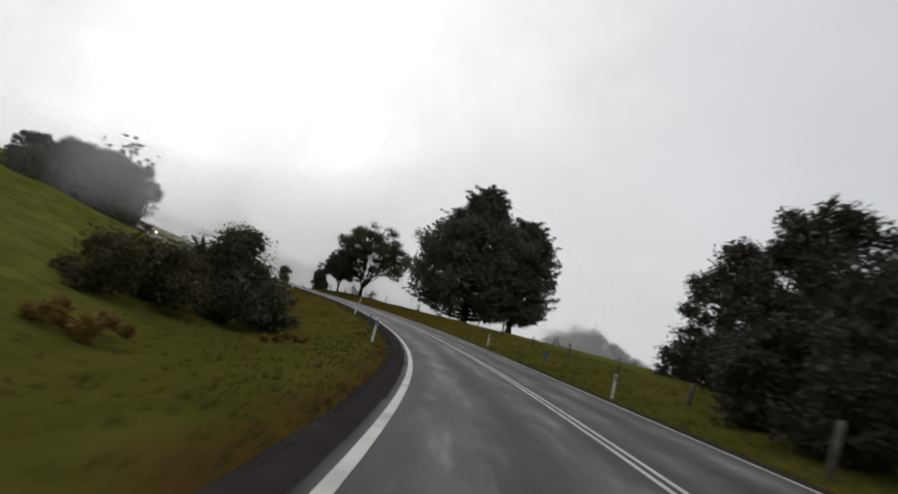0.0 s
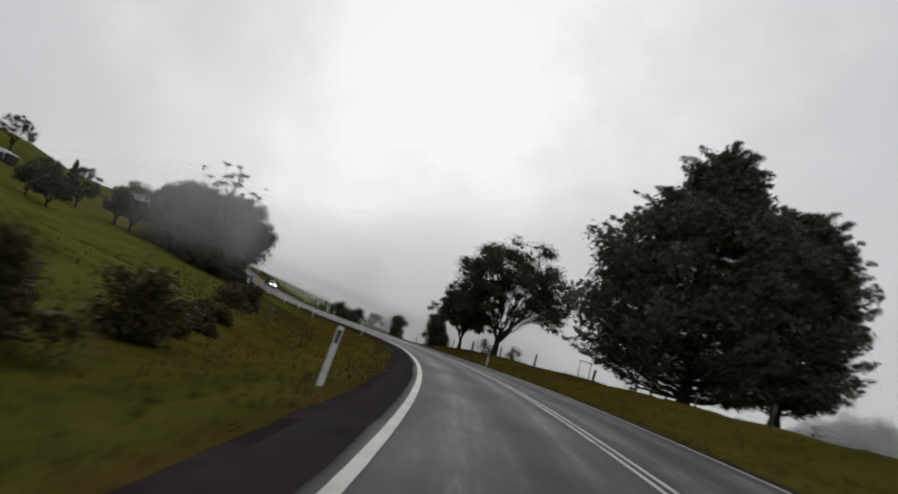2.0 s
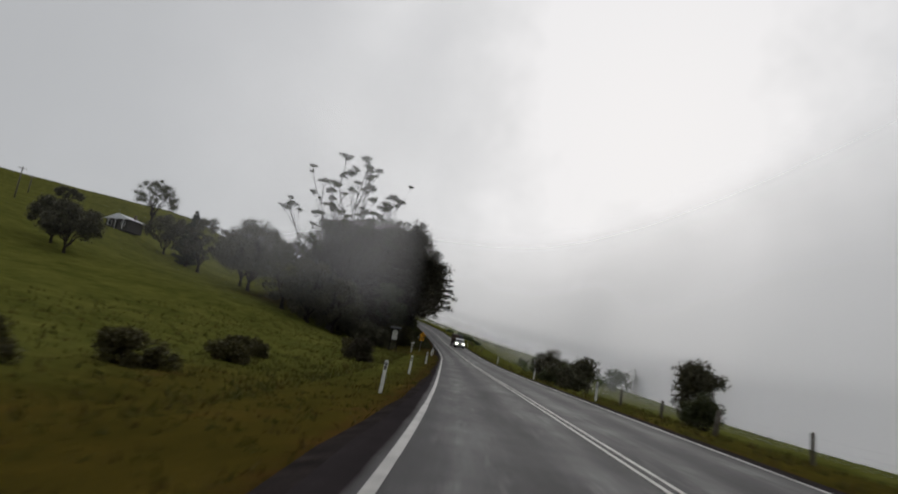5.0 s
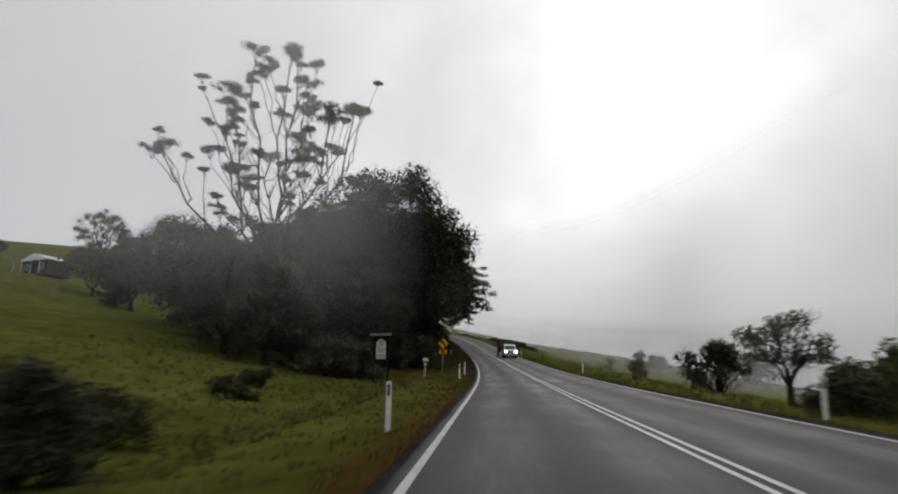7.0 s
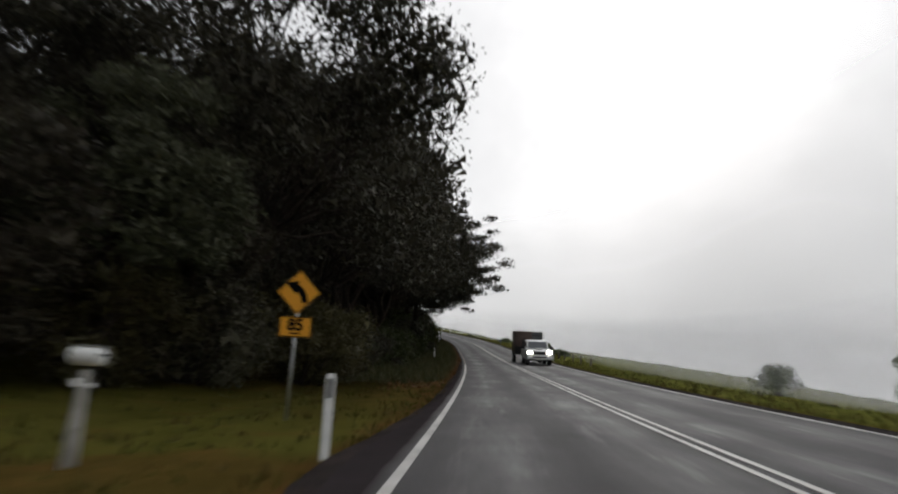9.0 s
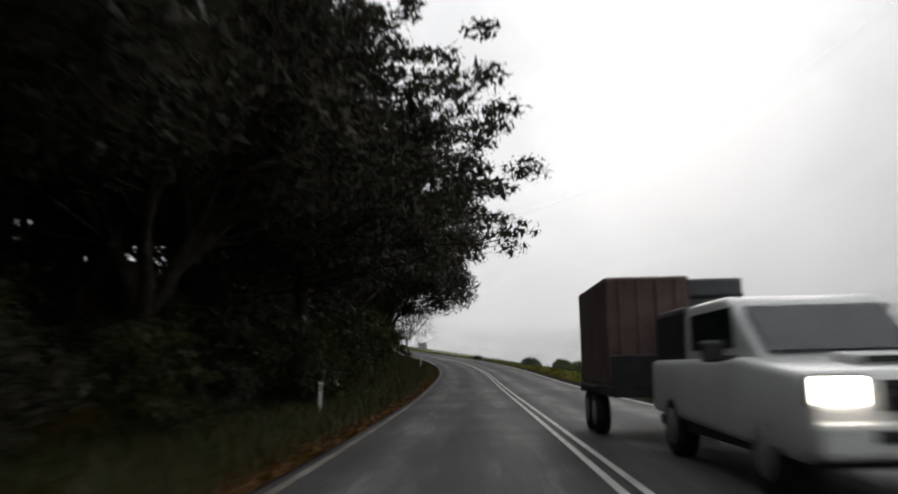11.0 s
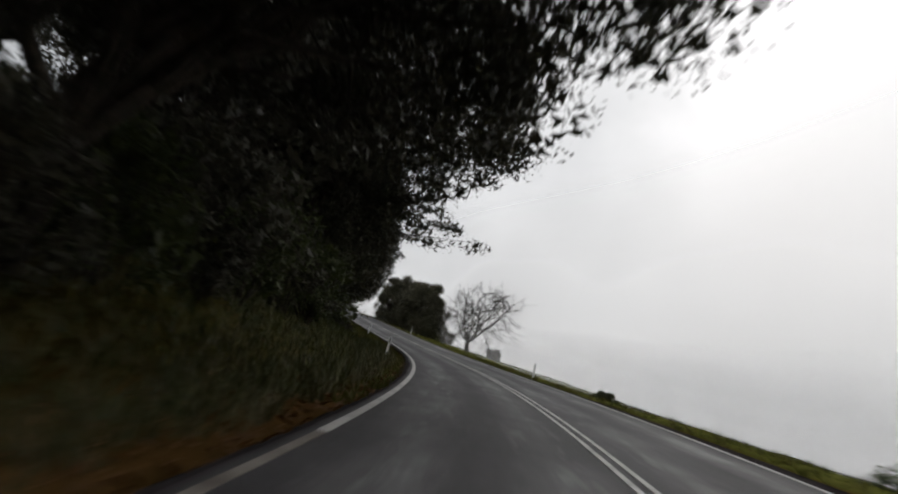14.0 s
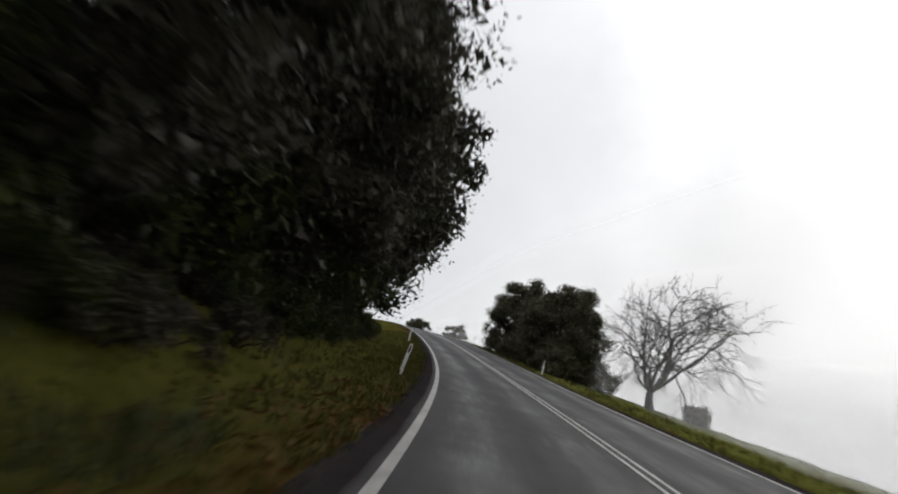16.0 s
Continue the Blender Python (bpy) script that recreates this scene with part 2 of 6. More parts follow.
def asphalt():
    """Worn, damp seal: darker at the middle of the lanes, polished in the wheel tracks; u is metres across, v metres along."""
    m = bpy.data.materials.new("asphalt")
    m.use_nodes = True
    t = m.node_tree
    p = t.nodes["Principled BSDF"]
    uv = t.nodes.new("ShaderNodeUVMap").outputs[0]
    sep = t.nodes.new("ShaderNodeSeparateXYZ")
    t.links.new(uv, sep.inputs[0])
    stretch = t.nodes.new("ShaderNodeVectorMath")
    stretch.operation = "MULTIPLY"
    stretch.inputs[1].default_value = (1.0, 0.09, 1.0)
    t.links.new(uv, stretch.inputs[0])
    streak = noisy(t, stretch.outputs[0], 1.6, 5, 0.6)
    patch = noisy(t, uv, 0.22, 4, 0.65)
    grit = noisy(t, uv, 70, 2)
    wave = maths(t, "COSINE", maths(t, "MULTIPLY", maths(t, "SUBTRACT", sep.outputs[0], 0.85), 2 * math.pi / 1.65))
    wear = maths(t, "ADD", maths(t, "MULTIPLY", wave, 0.10), maths(t, "ADD", maths(t, "MULTIPLY", streak, 0.55), maths(t, "MULTIPLY", patch, 0.45)))
    base = ramp(t, [(0.25, (0.025, 0.0235, 0.0245)), (0.46, (0.040, 0.0375, 0.039)), (0.56, (0.060, 0.057, 0.058)), (0.64, (0.090, 0.087, 0.087)), (0.74, (0.15, 0.147, 0.145))], wear)
    # scuffed pale patches where the tyres run
    scuff = maths(t, "MULTIPLY", maths(t, "SUBTRACT", maths(t, "MULTIPLY", noisy(t, stretch.outputs[0], 3.1, 6, 0.7), maths(t, "ADD", 0.75, maths(t, "MULTIPLY", patch, 0.5))), 0.53), 6.0, True)
    scuff = maths(t, "MULTIPLY", scuff, maths(t, "ADD", 0.3, maths(t, "MULTIPLY", noisy(t, uv, 1.1, 4, 0.6), 1.4)))
    scuff = maths(t, "MULTIPLY", scuff, maths(t, "ADD", 0.5, maths(t, "MULTIPLY", wave, 0.5)))
    base = blend(t, maths(t, "MULTIPLY", scuff, 0.7), base, (0.19, 0.186, 0.18))
    col = blend(t, maths(t, "MULTIPLY", grit, 0.35), base, (0.02, 0.019, 0.020))
    # a darker, newer length of seal
    newer = maths(t, "MULTIPLY", maths(t, "MULTIPLY", maths(t, "SUBTRACT", sep.outputs[1], 138.0), 0.03, True), maths(t, "MULTIPLY", maths(t, "SUBTRACT", 212.0, sep.outputs[1]), 0.06, True))
    col = blend(t, maths(t, "MULTIPLY", newer, 0.55), col, (0.022, 0.0205, 0.022))
    # outside the edge lines the seal is newer and darker
    outer = maths(t, "MULTIPLY", maths(t, "SUBTRACT", maths(t, "ABSOLUTE", maths(t, "SUBTRACT", sep.outputs[0], 3.3)), maths(t, "ADD", 3.30, maths(t, "MULTIPLY", patch, 0.16))), 9.0, True)
    col = blend(t, maths(t, "MULTIPLY", outer, 0.9), col, blend(t, noisy(t, uv, 1.4, 5, 0.65), (0.018, 0.015, 0.016), (0.042, 0.035, 0.035)))
    t.links.new(col, p.inputs["Base Color"])
    r = maths(t, "SUBTRACT", 0.90, maths(t, "MULTIPLY", wear, 0.34))
    t.links.new(r, p.inputs["Roughness"])
    t.links.new(maths(t, "SUBTRACT", 0.20, maths(t, "MULTIPLY", outer, 0.20)), p.inputs["Specular IOR Level"])
    b = t.nodes.new("ShaderNodeBump")
    b.inputs["Strength"].default_value = 0.35
    b.inputs["Distance"].default_value = 0.006
    t.links.new(grit, b.inputs["Height"])
    t.links.new(b.outputs[0], p.inputs["Normal"])
    return m


def turf():
    """Grass sheet: green pasture, yellowed and brown patches near the road, leaf litter beside the wood."""
    m = bpy.data.materials.new("turf")
    m.use_nodes = True
    t = m.node_tree
    p = t.nodes["Principled BSDF"]
    uv = t.nodes.new("ShaderNodeUVMap").outputs[0]
    sep = t.nodes.new("ShaderNodeSeparateXYZ")
    t.links.new(uv, sep.inputs[0])
    n, s = sep.outputs[0], sep.outputs[1]
    big, mid, fine = noisy(t, uv, 0.09, 4, 0.6), noisy(t, uv, 0.8, 4, 0.6), noisy(t, uv, 9.0, 4, 0.7)
    f = maths(t, "ADD", maths(t, "MULTIPLY", big, 0.4), maths(t, "ADD", maths(t, "MULTIPLY", mid, 0.35), maths(t, "MULTIPLY", fine, 0.25)))
    stretch = t.nodes.new("ShaderNodeVectorMath")
    stretch.operation = "MULTIPLY"
    stretch.inputs[1].default_value = (0.9, 0.28, 1.0)
    t.links.new(uv, stretch.inputs[0])
    f = maths(t, "ADD", maths(t, "MULTIPLY", f, 0.72), maths(t, "MULTIPLY", noisy(t, stretch.outputs[0], 0.75, 3, 0.6), 0.28))
    pasture = ramp(t, [(0.3, (0.030, 0.033, 0.007)), (0.45, (0.068, 0.071, 0.015)), (0.56, (0.106, 0.106, 0.024)), (0.7, (0.15, 0.145, 0.036))], f)
    green_verge = ramp(t, [(0.3, (0.030, 0.031, 0.006)), (0.46, (0.058, 0.057, 0.012)), (0.58, (0.080, 0.074, 0.016)), (0.72, (0.115, 0.082, 0.020))], f)
    dry_verge = ramp(t, [(0.3, (0.028, 0.023, 0.004)), (0.44, (0.053, 0.042, 0.008)), (0.54, (0.072, 0.052, 0.010)), (0.66, (0.108, 0.060, 0.015))], f)
    dry = maths(t, "MULTIPLY", maths(t, "MULTIPLY", maths(t, "SUBTRACT", s, 50.0), 0.025, True), maths(t, "MULTIPLY", maths(t, "SUBTRACT", 165.0, s), 0.03, True))
    verge = blend(t, dry, green_verge, dry_verge)
    # pasture beyond the road, brightened in colour for open sky and mist
    sky_lit = ramp(t, [(0.3, (0.042, 0.046, 0.009)), (0.46, (0.084, 0.090, 0.019)), (0.58, (0.124, 0.126, 0.030)), (0.72, (0.165, 0.155, 0.042))], f)
    litter = ramp(t, [(0.3, (0.024, 0.013, 0.005)), (0.5, (0.060, 0.031, 0.010)), (0.7, (0.13, 0.065, 0.022))], f)
    away = maths(t, "ABSOLUTE", maths(t, "SUBTRACT", n, 3.3))
    near = maths(t, "SUBTRACT", 1.0, maths(t, "MULTIPLY", maths(t, "SUBTRACT", away, maths(t, "ADD", 7.0, maths(t, "MULTIPLY", big, 8.0))), 0.25), True)
    beyond = maths(t, "MULTIPLY", maths(t, "SUBTRACT", s, 165.0), 0.04, True)
    beyond = maths(t, "MULTIPLY", beyond, maths(t, "MULTIPLY", maths(t, "SUBTRACT", n, 7.4), 0.8, True))
    near = maths(t, "MULTIPLY", near, maths(t, "SUBTRACT", 1.0, maths(t, "MULTIPLY", beyond, 0.9)))
    lawn = maths(t, "MULTIPLY", maths(t, "MULTIPLY", maths(t, "SUBTRACT", s, 150.0), 0.04, True), maths(t, "MULTIPLY", maths(t, "SUBTRACT", 232.0, s), 0.06, True))
    lawn = maths(t, "MULTIPLY", lawn, maths(t, "MULTIPLY", maths(t, "SUBTRACT", -1.6, n), 0.8, True))
    near = maths(t, "MULTIPLY", near, maths(t, "SUBTRACT", 1.0, maths(t, "MULTIPLY", lawn, 0.8)))
    col = blend(t, near, blend(t, beyond, pasture, sky_lit), verge)
    rim = maths(t, "MULTIPLY", maths(t, "SUBTRACT", maths(t, "ADD", 3.9, maths(t, "MULTIPLY", mid, 1.7)), away), 1.8, True)
    col = blend(t, maths(t, "MULTIPLY", rim, 0.75), col, litter)
    bare = maths(t, "MULTIPLY", maths(t, "SUBTRACT", maths(t, "MULTIPLY", big, mid), 0.33), 9.0, True)
    col = blend(t, maths(t, "MULTIPLY", maths(t, "MULTIPLY", bare, near), 0.7), col, litter)
    # the bare earth of a drive
    along = maths(t, "MULTIPLY", maths(t, "SUBTRACT", s, 228.0), 0.21)
    across = maths(t, "MULTIPLY", maths(t, "ADD", n, 3.4), 0.30)
    drive = maths(t, "SUBTRACT", maths(t, "ADD", 1.1, maths(t, "MULTIPLY", mid, 0.8)), maths(t, "ADD", maths(t, "MULTIPLY", along, along), maths(t, "MULTIPLY", across, across)))
    col = blend(t, maths(t, "MULTIPLY", maths(t, "MULTIPLY", drive, 2.0, True), 0.6), col, litter)
    # leaf mould on the ground of the wood, the trees' shade painted into its colour
    shaded_mould = ramp(t, [(0.3, (0.006, 0.004, 0.002)), (0.48, (0.014, 0.0085, 0.003)), (0.6, (0.030, 0.016, 0.005)), (0.72, (0.066, 0.029, 0.008))], f)
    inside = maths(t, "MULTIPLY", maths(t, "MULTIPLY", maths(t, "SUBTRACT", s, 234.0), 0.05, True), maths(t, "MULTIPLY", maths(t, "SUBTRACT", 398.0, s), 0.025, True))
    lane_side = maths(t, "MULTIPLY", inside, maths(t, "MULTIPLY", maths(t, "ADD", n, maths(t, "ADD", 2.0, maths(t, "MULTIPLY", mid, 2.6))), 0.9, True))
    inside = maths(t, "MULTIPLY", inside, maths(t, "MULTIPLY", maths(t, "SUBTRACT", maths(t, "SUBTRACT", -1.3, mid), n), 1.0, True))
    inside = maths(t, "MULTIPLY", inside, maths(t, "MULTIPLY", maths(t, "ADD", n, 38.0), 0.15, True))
    col = blend(t, maths(t, "MULTIPLY", inside, 0.85), col, shaded_mould)
    lane_side = maths(t, "MULTIPLY", lane_side, maths(t, "MULTIPLY", maths(t, "SUBTRACT", 3.0, n), 1.0, True))
    col = blend(t, maths(t, "MULTIPLY", lane_side, 0.8), col, litter)
    t.links.new(col, p.inputs["Base Color"])
    p.inputs["Roughness"].default_value = 1.0
    p.inputs["Specular IOR Level"].default_value = 0.0
    b = t.nodes.new("ShaderNodeBump")
    b.inputs["Strength"].default_value = 0.5
    b.inputs["Distance"].default_value = 0.12
    t.links.new(maths(t, "ADD", fine, maths(t, "MULTIPLY", mid, 1.5)), b.inputs["Height"])
    t.links.new(b.outputs[0], p.inputs["Normal"])
    return m


def mist(name, thickness, ragged=2.0, bank=None, ends=None):
    """Thin drifting mist: lets most light through and scatters the light of the sky above it."""
    m = bpy.data.materials.new(name)
    m.use_nodes = True
    t = m.node_tree
    t.nodes.remove(t.nodes["Principled BSDF"])
    tc = t.nodes.new("ShaderNodeTexCoord")
    uv = t.nodes.new("ShaderNodeUVMap").outputs[0]
    sep = t.nodes.new("ShaderNodeSeparateXYZ")
    t.links.new(uv, sep.inputs[0])
    cloud_f = noisy(t, tc.outputs["Object"], 0.03 * ragged, 1, 0.5)
    span = ramp(t, [(a, (b, b, b)) for a, b in (ends or ((0.0, 0), (0.16, 1), (0.84, 1), (1.0, 0)))], sep.outputs[0])
    high = ramp(t, [(a, (b, b, b)) for a, b in (bank or ((0.0, 0), (0.22, 1), (0.55, 1), (1.0, 0)))], maths(t, "ADD", sep.outputs[1], maths(t, "MULTIPLY", maths(t, "SUBTRACT", cloud_f, 0.5), 0.08)))
    rim = maths(t, "MULTIPLY", maths(t, "MULTIPLY", sep.outputs[1], 7.0, True), maths(t, "MULTIPLY", maths(t, "SUBTRACT", 0.985, sep.outputs[1]), 7.0, True))
    high = maths(t, "MULTIPLY", maths(t, "MULTIPLY", rim, rim), high)
    f = maths(t, "MULTIPLY", maths(t, "MULTIPLY", span, high), maths(t, "ADD", 0.55, maths(t, "MULTIPLY", cloud_f, 0.9)))
    f = maths(t, "MULTIPLY", f, thickness, True)
    if thickness < 0.5:
        f = maths(t, "MINIMUM", f, 0.115)
    clear = t.nodes.new("ShaderNodeBsdfTransparent")
    white = (0.97, 0.97, 0.98, 1)
    d = t.nodes.new("ShaderNodeBsdfDiffuse")
    d.inputs[0].default_value = white
    bright = (Vector((0, 0, 0.7)) + SUN_WAY).normalized()
    up = t.nodes.new("ShaderNodeCombineXYZ")
    for i in range(3):
        up.inputs[i].default_value = bright[i]
    t.links.new(up.outputs[0], d.inputs["Normal"])
    down = t.nodes.new("ShaderNodeCombineXYZ")
    for i in range(3):
        down.inputs[i].default_value = -bright[i]
    tr = t.nodes.new("ShaderNodeBsdfTranslucent")
    tr.inputs[0].default_value = white
    t.links.new(down.outputs[0], tr.inputs["Normal"])
    add = t.nodes.new("ShaderNodeAddShader")
    t.links.new(d.outputs[0], add.inputs[0])
    t.links.new(tr.outputs[0], add.inputs[1])
    mix = t.nodes.new("ShaderNodeMixShader")
    t.links.new(f, mix.inputs[0])
    t.links.new(clear.outputs[0], mix.inputs[1])
    t.links.new(add.outputs[0], mix.inputs[2])
    t.links.new(mix.outputs[0], t.nodes["Material Output"].inputs[0])
    return m


ASPHALT, TURF = asphalt(), turf()
GRAVEL = material("shoulder_gravel", [(0.015, 0.0125, 0.0125), (0.030, 0.025, 0.024), (0.058, 0.048, 0.042)], 1.2, 30, (0.9, 1.0), 0.6, spec=0.0)
DULL_PAINT = material("dull_line_paint", [(0.07, 0.06, 0.05), (0.16, 0.14, 0.12), (0.26, 0.24, 0.21)], 1.2, 16, (0.7, 0.9), 0.1, spec=0.1)
PAINT = material("line_paint", [(0.20, 0.19, 0.175), (0.40, 0.385, 0.36), (0.50, 0.485, 0.46)], 1.5, 18, (0.5, 0.7), 0.1)
BARK = material("dark_bark", [(0.014, 0.011, 0.009), (0.030, 0.024, 0.019), (0.058, 0.047, 0.038)], 2.5, 14, (0.9, 1.0), 0.8, spec=0.05)
GUM_BARK = material("gum_bark", [(0.022, 0.019, 0.017), (0.045, 0.040, 0.036), (0.085, 0.077, 0.07)], 1.2, 10, (0.7, 0.9), 0.4)
GREY_BARK = material("pale_bark", [(0.035, 0.031, 0.027), (0.075, 0.068, 0.06), (0.14, 0.127, 0.115)], 2.0, 14, (0.7, 0.9), 0.5)
LEAF = {
    "dark": leaf_material("dark_leaves", (0.038, 0.036, 0.023), (0.105, 0.099, 0.060)),
    # dark leaves again, with the deep shade of wood and thicket put into the colour
    "forest": leaf_material("shade_dark_leaves", (0.020, 0.018, 0.012), (0.060, 0.054, 0.034)),
    "fern": leaf_material("fern_leaves", (0.016, 0.020, 0.006), (0.058, 0.066, 0.020)),
    "olive": leaf_material("olive_leaves", (0.026, 0.030, 0.014), (0.078, 0.086, 0.038)),
    "green": leaf_material("green_leaves", (0.020, 0.032, 0.008), (0.075, 0.105, 0.026)),
    "brown": leaf_material("brown_leaves", (0.026, 0.022, 0.015), (0.066, 0.056, 0.036)),
    "needle": leaf_material("needles", (0.020, 0.025, 0.014), (0.056, 0.066, 0.034)),
    # needle foliage made paler: the haze before the cypress is in this colour
    "cypress": leaf_material("hazed_cypress_sprays", (0.052, 0.056, 0.042), (0.122, 0.130, 0.090)),
    "scrub": leaf_material("scrub_leaves", (0.038, 0.033, 0.013), (0.084, 0.074, 0.028)),
    "wattle": leaf_material("wattle_leaves", (0.032, 0.034, 0.020), (0.088, 0.092, 0.050)),
    # paler leaf with the valley's haze put into its colour
    "valley": leaf_material("hazed_leaves", (0.05, 0.065, 0.030), (0.14, 0.17, 0.085)),
    "grass": leaf_material("grass_blades", (0.034, 0.036, 0.006), (0.082, 0.080, 0.014), 0.7),
    "weed": leaf_material("dry_weeds", (0.10, 0.062, 0.012), (0.21, 0.13, 0.028)),
    "fallen": leaf_material("fallen_leaves", (0.05, 0.024, 0.008), (0.17, 0.082, 0.026), 0.8),
    "straw": leaf_material("straw_blades", (0.040, 0.030, 0.007), (0.092, 0.064, 0.015), 0.7),
}
WHITE = material("post_white", [(0.50, 0.50, 0.47), (0.68, 0.68, 0.65), (0.78, 0.78, 0.76)], 6, 40, (0.45, 0.65), 0.05)
BLACK = plain("black_reflector", (0.012, 0.012, 0.014), 0.35)
BLUE = material("marker_blue", [(0.01, 0.045, 0.20), (0.015, 0.07, 0.32)], 8, 40, (0.5, 0.7), 0.05)
YELLOW = material("sign_yellow", [(0.62, 0.26, 0.006), (0.72, 0.32, 0.008)], 3, 30, (0.35, 0.5), 0.0)
STEEL = material("galvanised_steel", [(0.28, 0.28, 0.27), (0.42, 0.42, 0.41)], 6, 50, (0.35, 0.55), 0.05, 0.8)
WOOD = material("weathered_wood", [(0.05, 0.042, 0.034), (0.11, 0.095, 0.08), (0.20, 0.18, 0.155)], 3, 26, (0.8, 0.95), 0.6)
DARKWOOD = material("stained_wood", [(0.010, 0.008, 0.007), (0.022, 0.018, 0.015)], 3, 26, (0.85, 1.0), 0.3, spec=0.05)


# ---------- building helpers ----------
def mesh_of(name, verts, faces, mat, smooth=False, uvs=None):
    me = bpy.data.meshes.new(name)
    me.from_pydata([tuple(v) for v in verts], [], faces)
    if uvs is not None:
        layer = me.uv_layers.new(name="UVMap")
        flat = np.asarray(uvs, float)[[i for f in faces for i in f]].ravel()
        layer.data.foreach_set("uv", flat)
    me.materials.append(mat)
    if smooth:
        me.polygons.foreach_set("use_smooth", [True] * len(me.polygons))
    me.update()
    return me


def thing(name, label, category, at, turn=0.0, group="", tilt=(0, 0)):
    ob = new(name)
    ob.empty_display_size = 0.2
    ob.matrix_basis = Matrix.Translation(at) @ pose(0, 0, 0, tilt[0], tilt[1], turn)
    return tagged(ob, label, category, group)


def part(name, me, parent, label="", at=(0, 0, 0), rot=(0, 0, 0)):
    ob = new(name, me)
    ob.parent = parent
    ob.matrix_basis = pose(*at, *rot)
    if label:
        tagged(ob, label)
    return ob


def boxes(name, items, mat, bevel=0.0):
    """One mesh of bevelled boxes: centre, size, turn about z."""
    bm = bmesh.new()
    for c, d, *r in items:
        m = pose(*c, *(r[0] if r else (0, 0, 0))) @ Matrix.Diagonal((*d, 1))
        bmesh.ops.create_cube(bm, size=1.0, matrix=m)
    if bevel:
        bmesh.ops.bevel(bm, geom=bm.edges[:], offset=bevel, segments=2, affect="EDGES", profile=0.5)
    me = bpy.data.meshes.new(name)
    bm.to_mesh(me)
    bm.free()
    me.materials.append(mat)
    return me


def solid(name, outline, depth, mat, bevel=0.0, axis="y"):
    """An outline in x and z pushed out along y."""
    bm = bmesh.new()
    vs = [bm.verts.new((x, 0, z)) for x, z in outline]
    f = bm.faces.new(vs)
    ex = bmesh.ops.extrude_face_region(bm, geom=[f])
    bmesh.ops.translate(bm, verts=[v for v in ex["geom"] if isinstance(v, bmesh.types.BMVert)], vec=(0, depth, 0))
    bmesh.ops.recalc_face_normals(bm, faces=bm.faces[:])
    if bevel:
        bmesh.ops.bevel(bm, geom=bm.edges[:], offset=bevel, segments=2, affect="EDGES", profile=0.5)
    me = bpy.data.meshes.new(name)
    bm.to_mesh(me)
    bm.free()
    me.materials.append(mat)
    return me


def rod(name, a, b, r0, r1, mat, sides=10):
    v, f = [], []
    tube(v, f, [a, b], [r0, r1], sides, True)
    return mesh_of(name, v, f, mat, True)


def tube(v, f, pts, radii, sides=6, capped=False):
    pts = [np.asarray(p, float) for p in pts]
    base = len(v)
    side = None
    for i, p in enumerate(pts):
        d = pts[min(i + 1, len(pts) - 1)] - pts[max(i - 1, 0)]
        d = d / (np.linalg.norm(d) + 1e-9)
        if side is None:
            side = np.cross(d, (0.31, 0.95, 0.05) if abs(d[1]) < 0.9 else (1, 0, 0))
        side = side - d * (side @ d)
        side = side / (np.linalg.norm(side) + 1e-9)
        other = np.cross(d, side)
        for k in range(sides):
            a = 2 * math.pi * k / sides
            v.append(p + radii[i] * (math.cos(a) * side + math.sin(a) * other))
    for i in range(len(pts) - 1):
        for k in range(sides):
            a, b = base + i * sides + k, base + i * sides + (k + 1) % sides
            f.append((a, b, b + sides, a + sides))
    if capped:
        f.append(tuple(base + k for k in reversed(range(sides))))
        f.append(tuple(base + (len(pts) - 1) * sides + k for k in range(sides)))


def leaves(rng, centres, spread, count, size, flat=0.7, droop=0.0, slim=0.55):
    """Leaf sprays round the centres: each a slanting pointed blade."""
    centres, spread = np.asarray(centres, float), np.asarray(spread, float)
    idx = np.repeat(np.arange(len(centres)), count)
    d = rng.normal(size=(len(idx), 3))
    d /= np.linalg.norm(d, axis=1)[:, None]
    d *= (rng.random(len(idx)) ** 0.42)[:, None] * spread[idx][:, None]
    d[:, 2] *= flat
    c = centres[idx] + d
    along = rng.normal(size=c.shape) + d / (spread[idx][:, None] + 1e-6) * 1.2
    along[:, 2] = along[:, 2] * 0.6 - droop
    along /= np.linalg.norm(along, axis=1)[:, None]
    across = np.cross(along, rng.normal(size=c.shape))
    across /= np.linalg.norm(across, axis=1)[:, None]
    L = size * (0.6 + 0.6 * rng.random(len(idx)))[:, None]
    bend = np.cross(along, across) * L * 0.18
    blade = np.stack([c - along * L * 0.5 + across * L * slim * 0.5, c + across * L * slim * 0.9 + along * L * 0.15 + bend, c + along * L * 0.55 - across * L * slim * 0.6], 1)
    return blade.reshape(-1, 3)


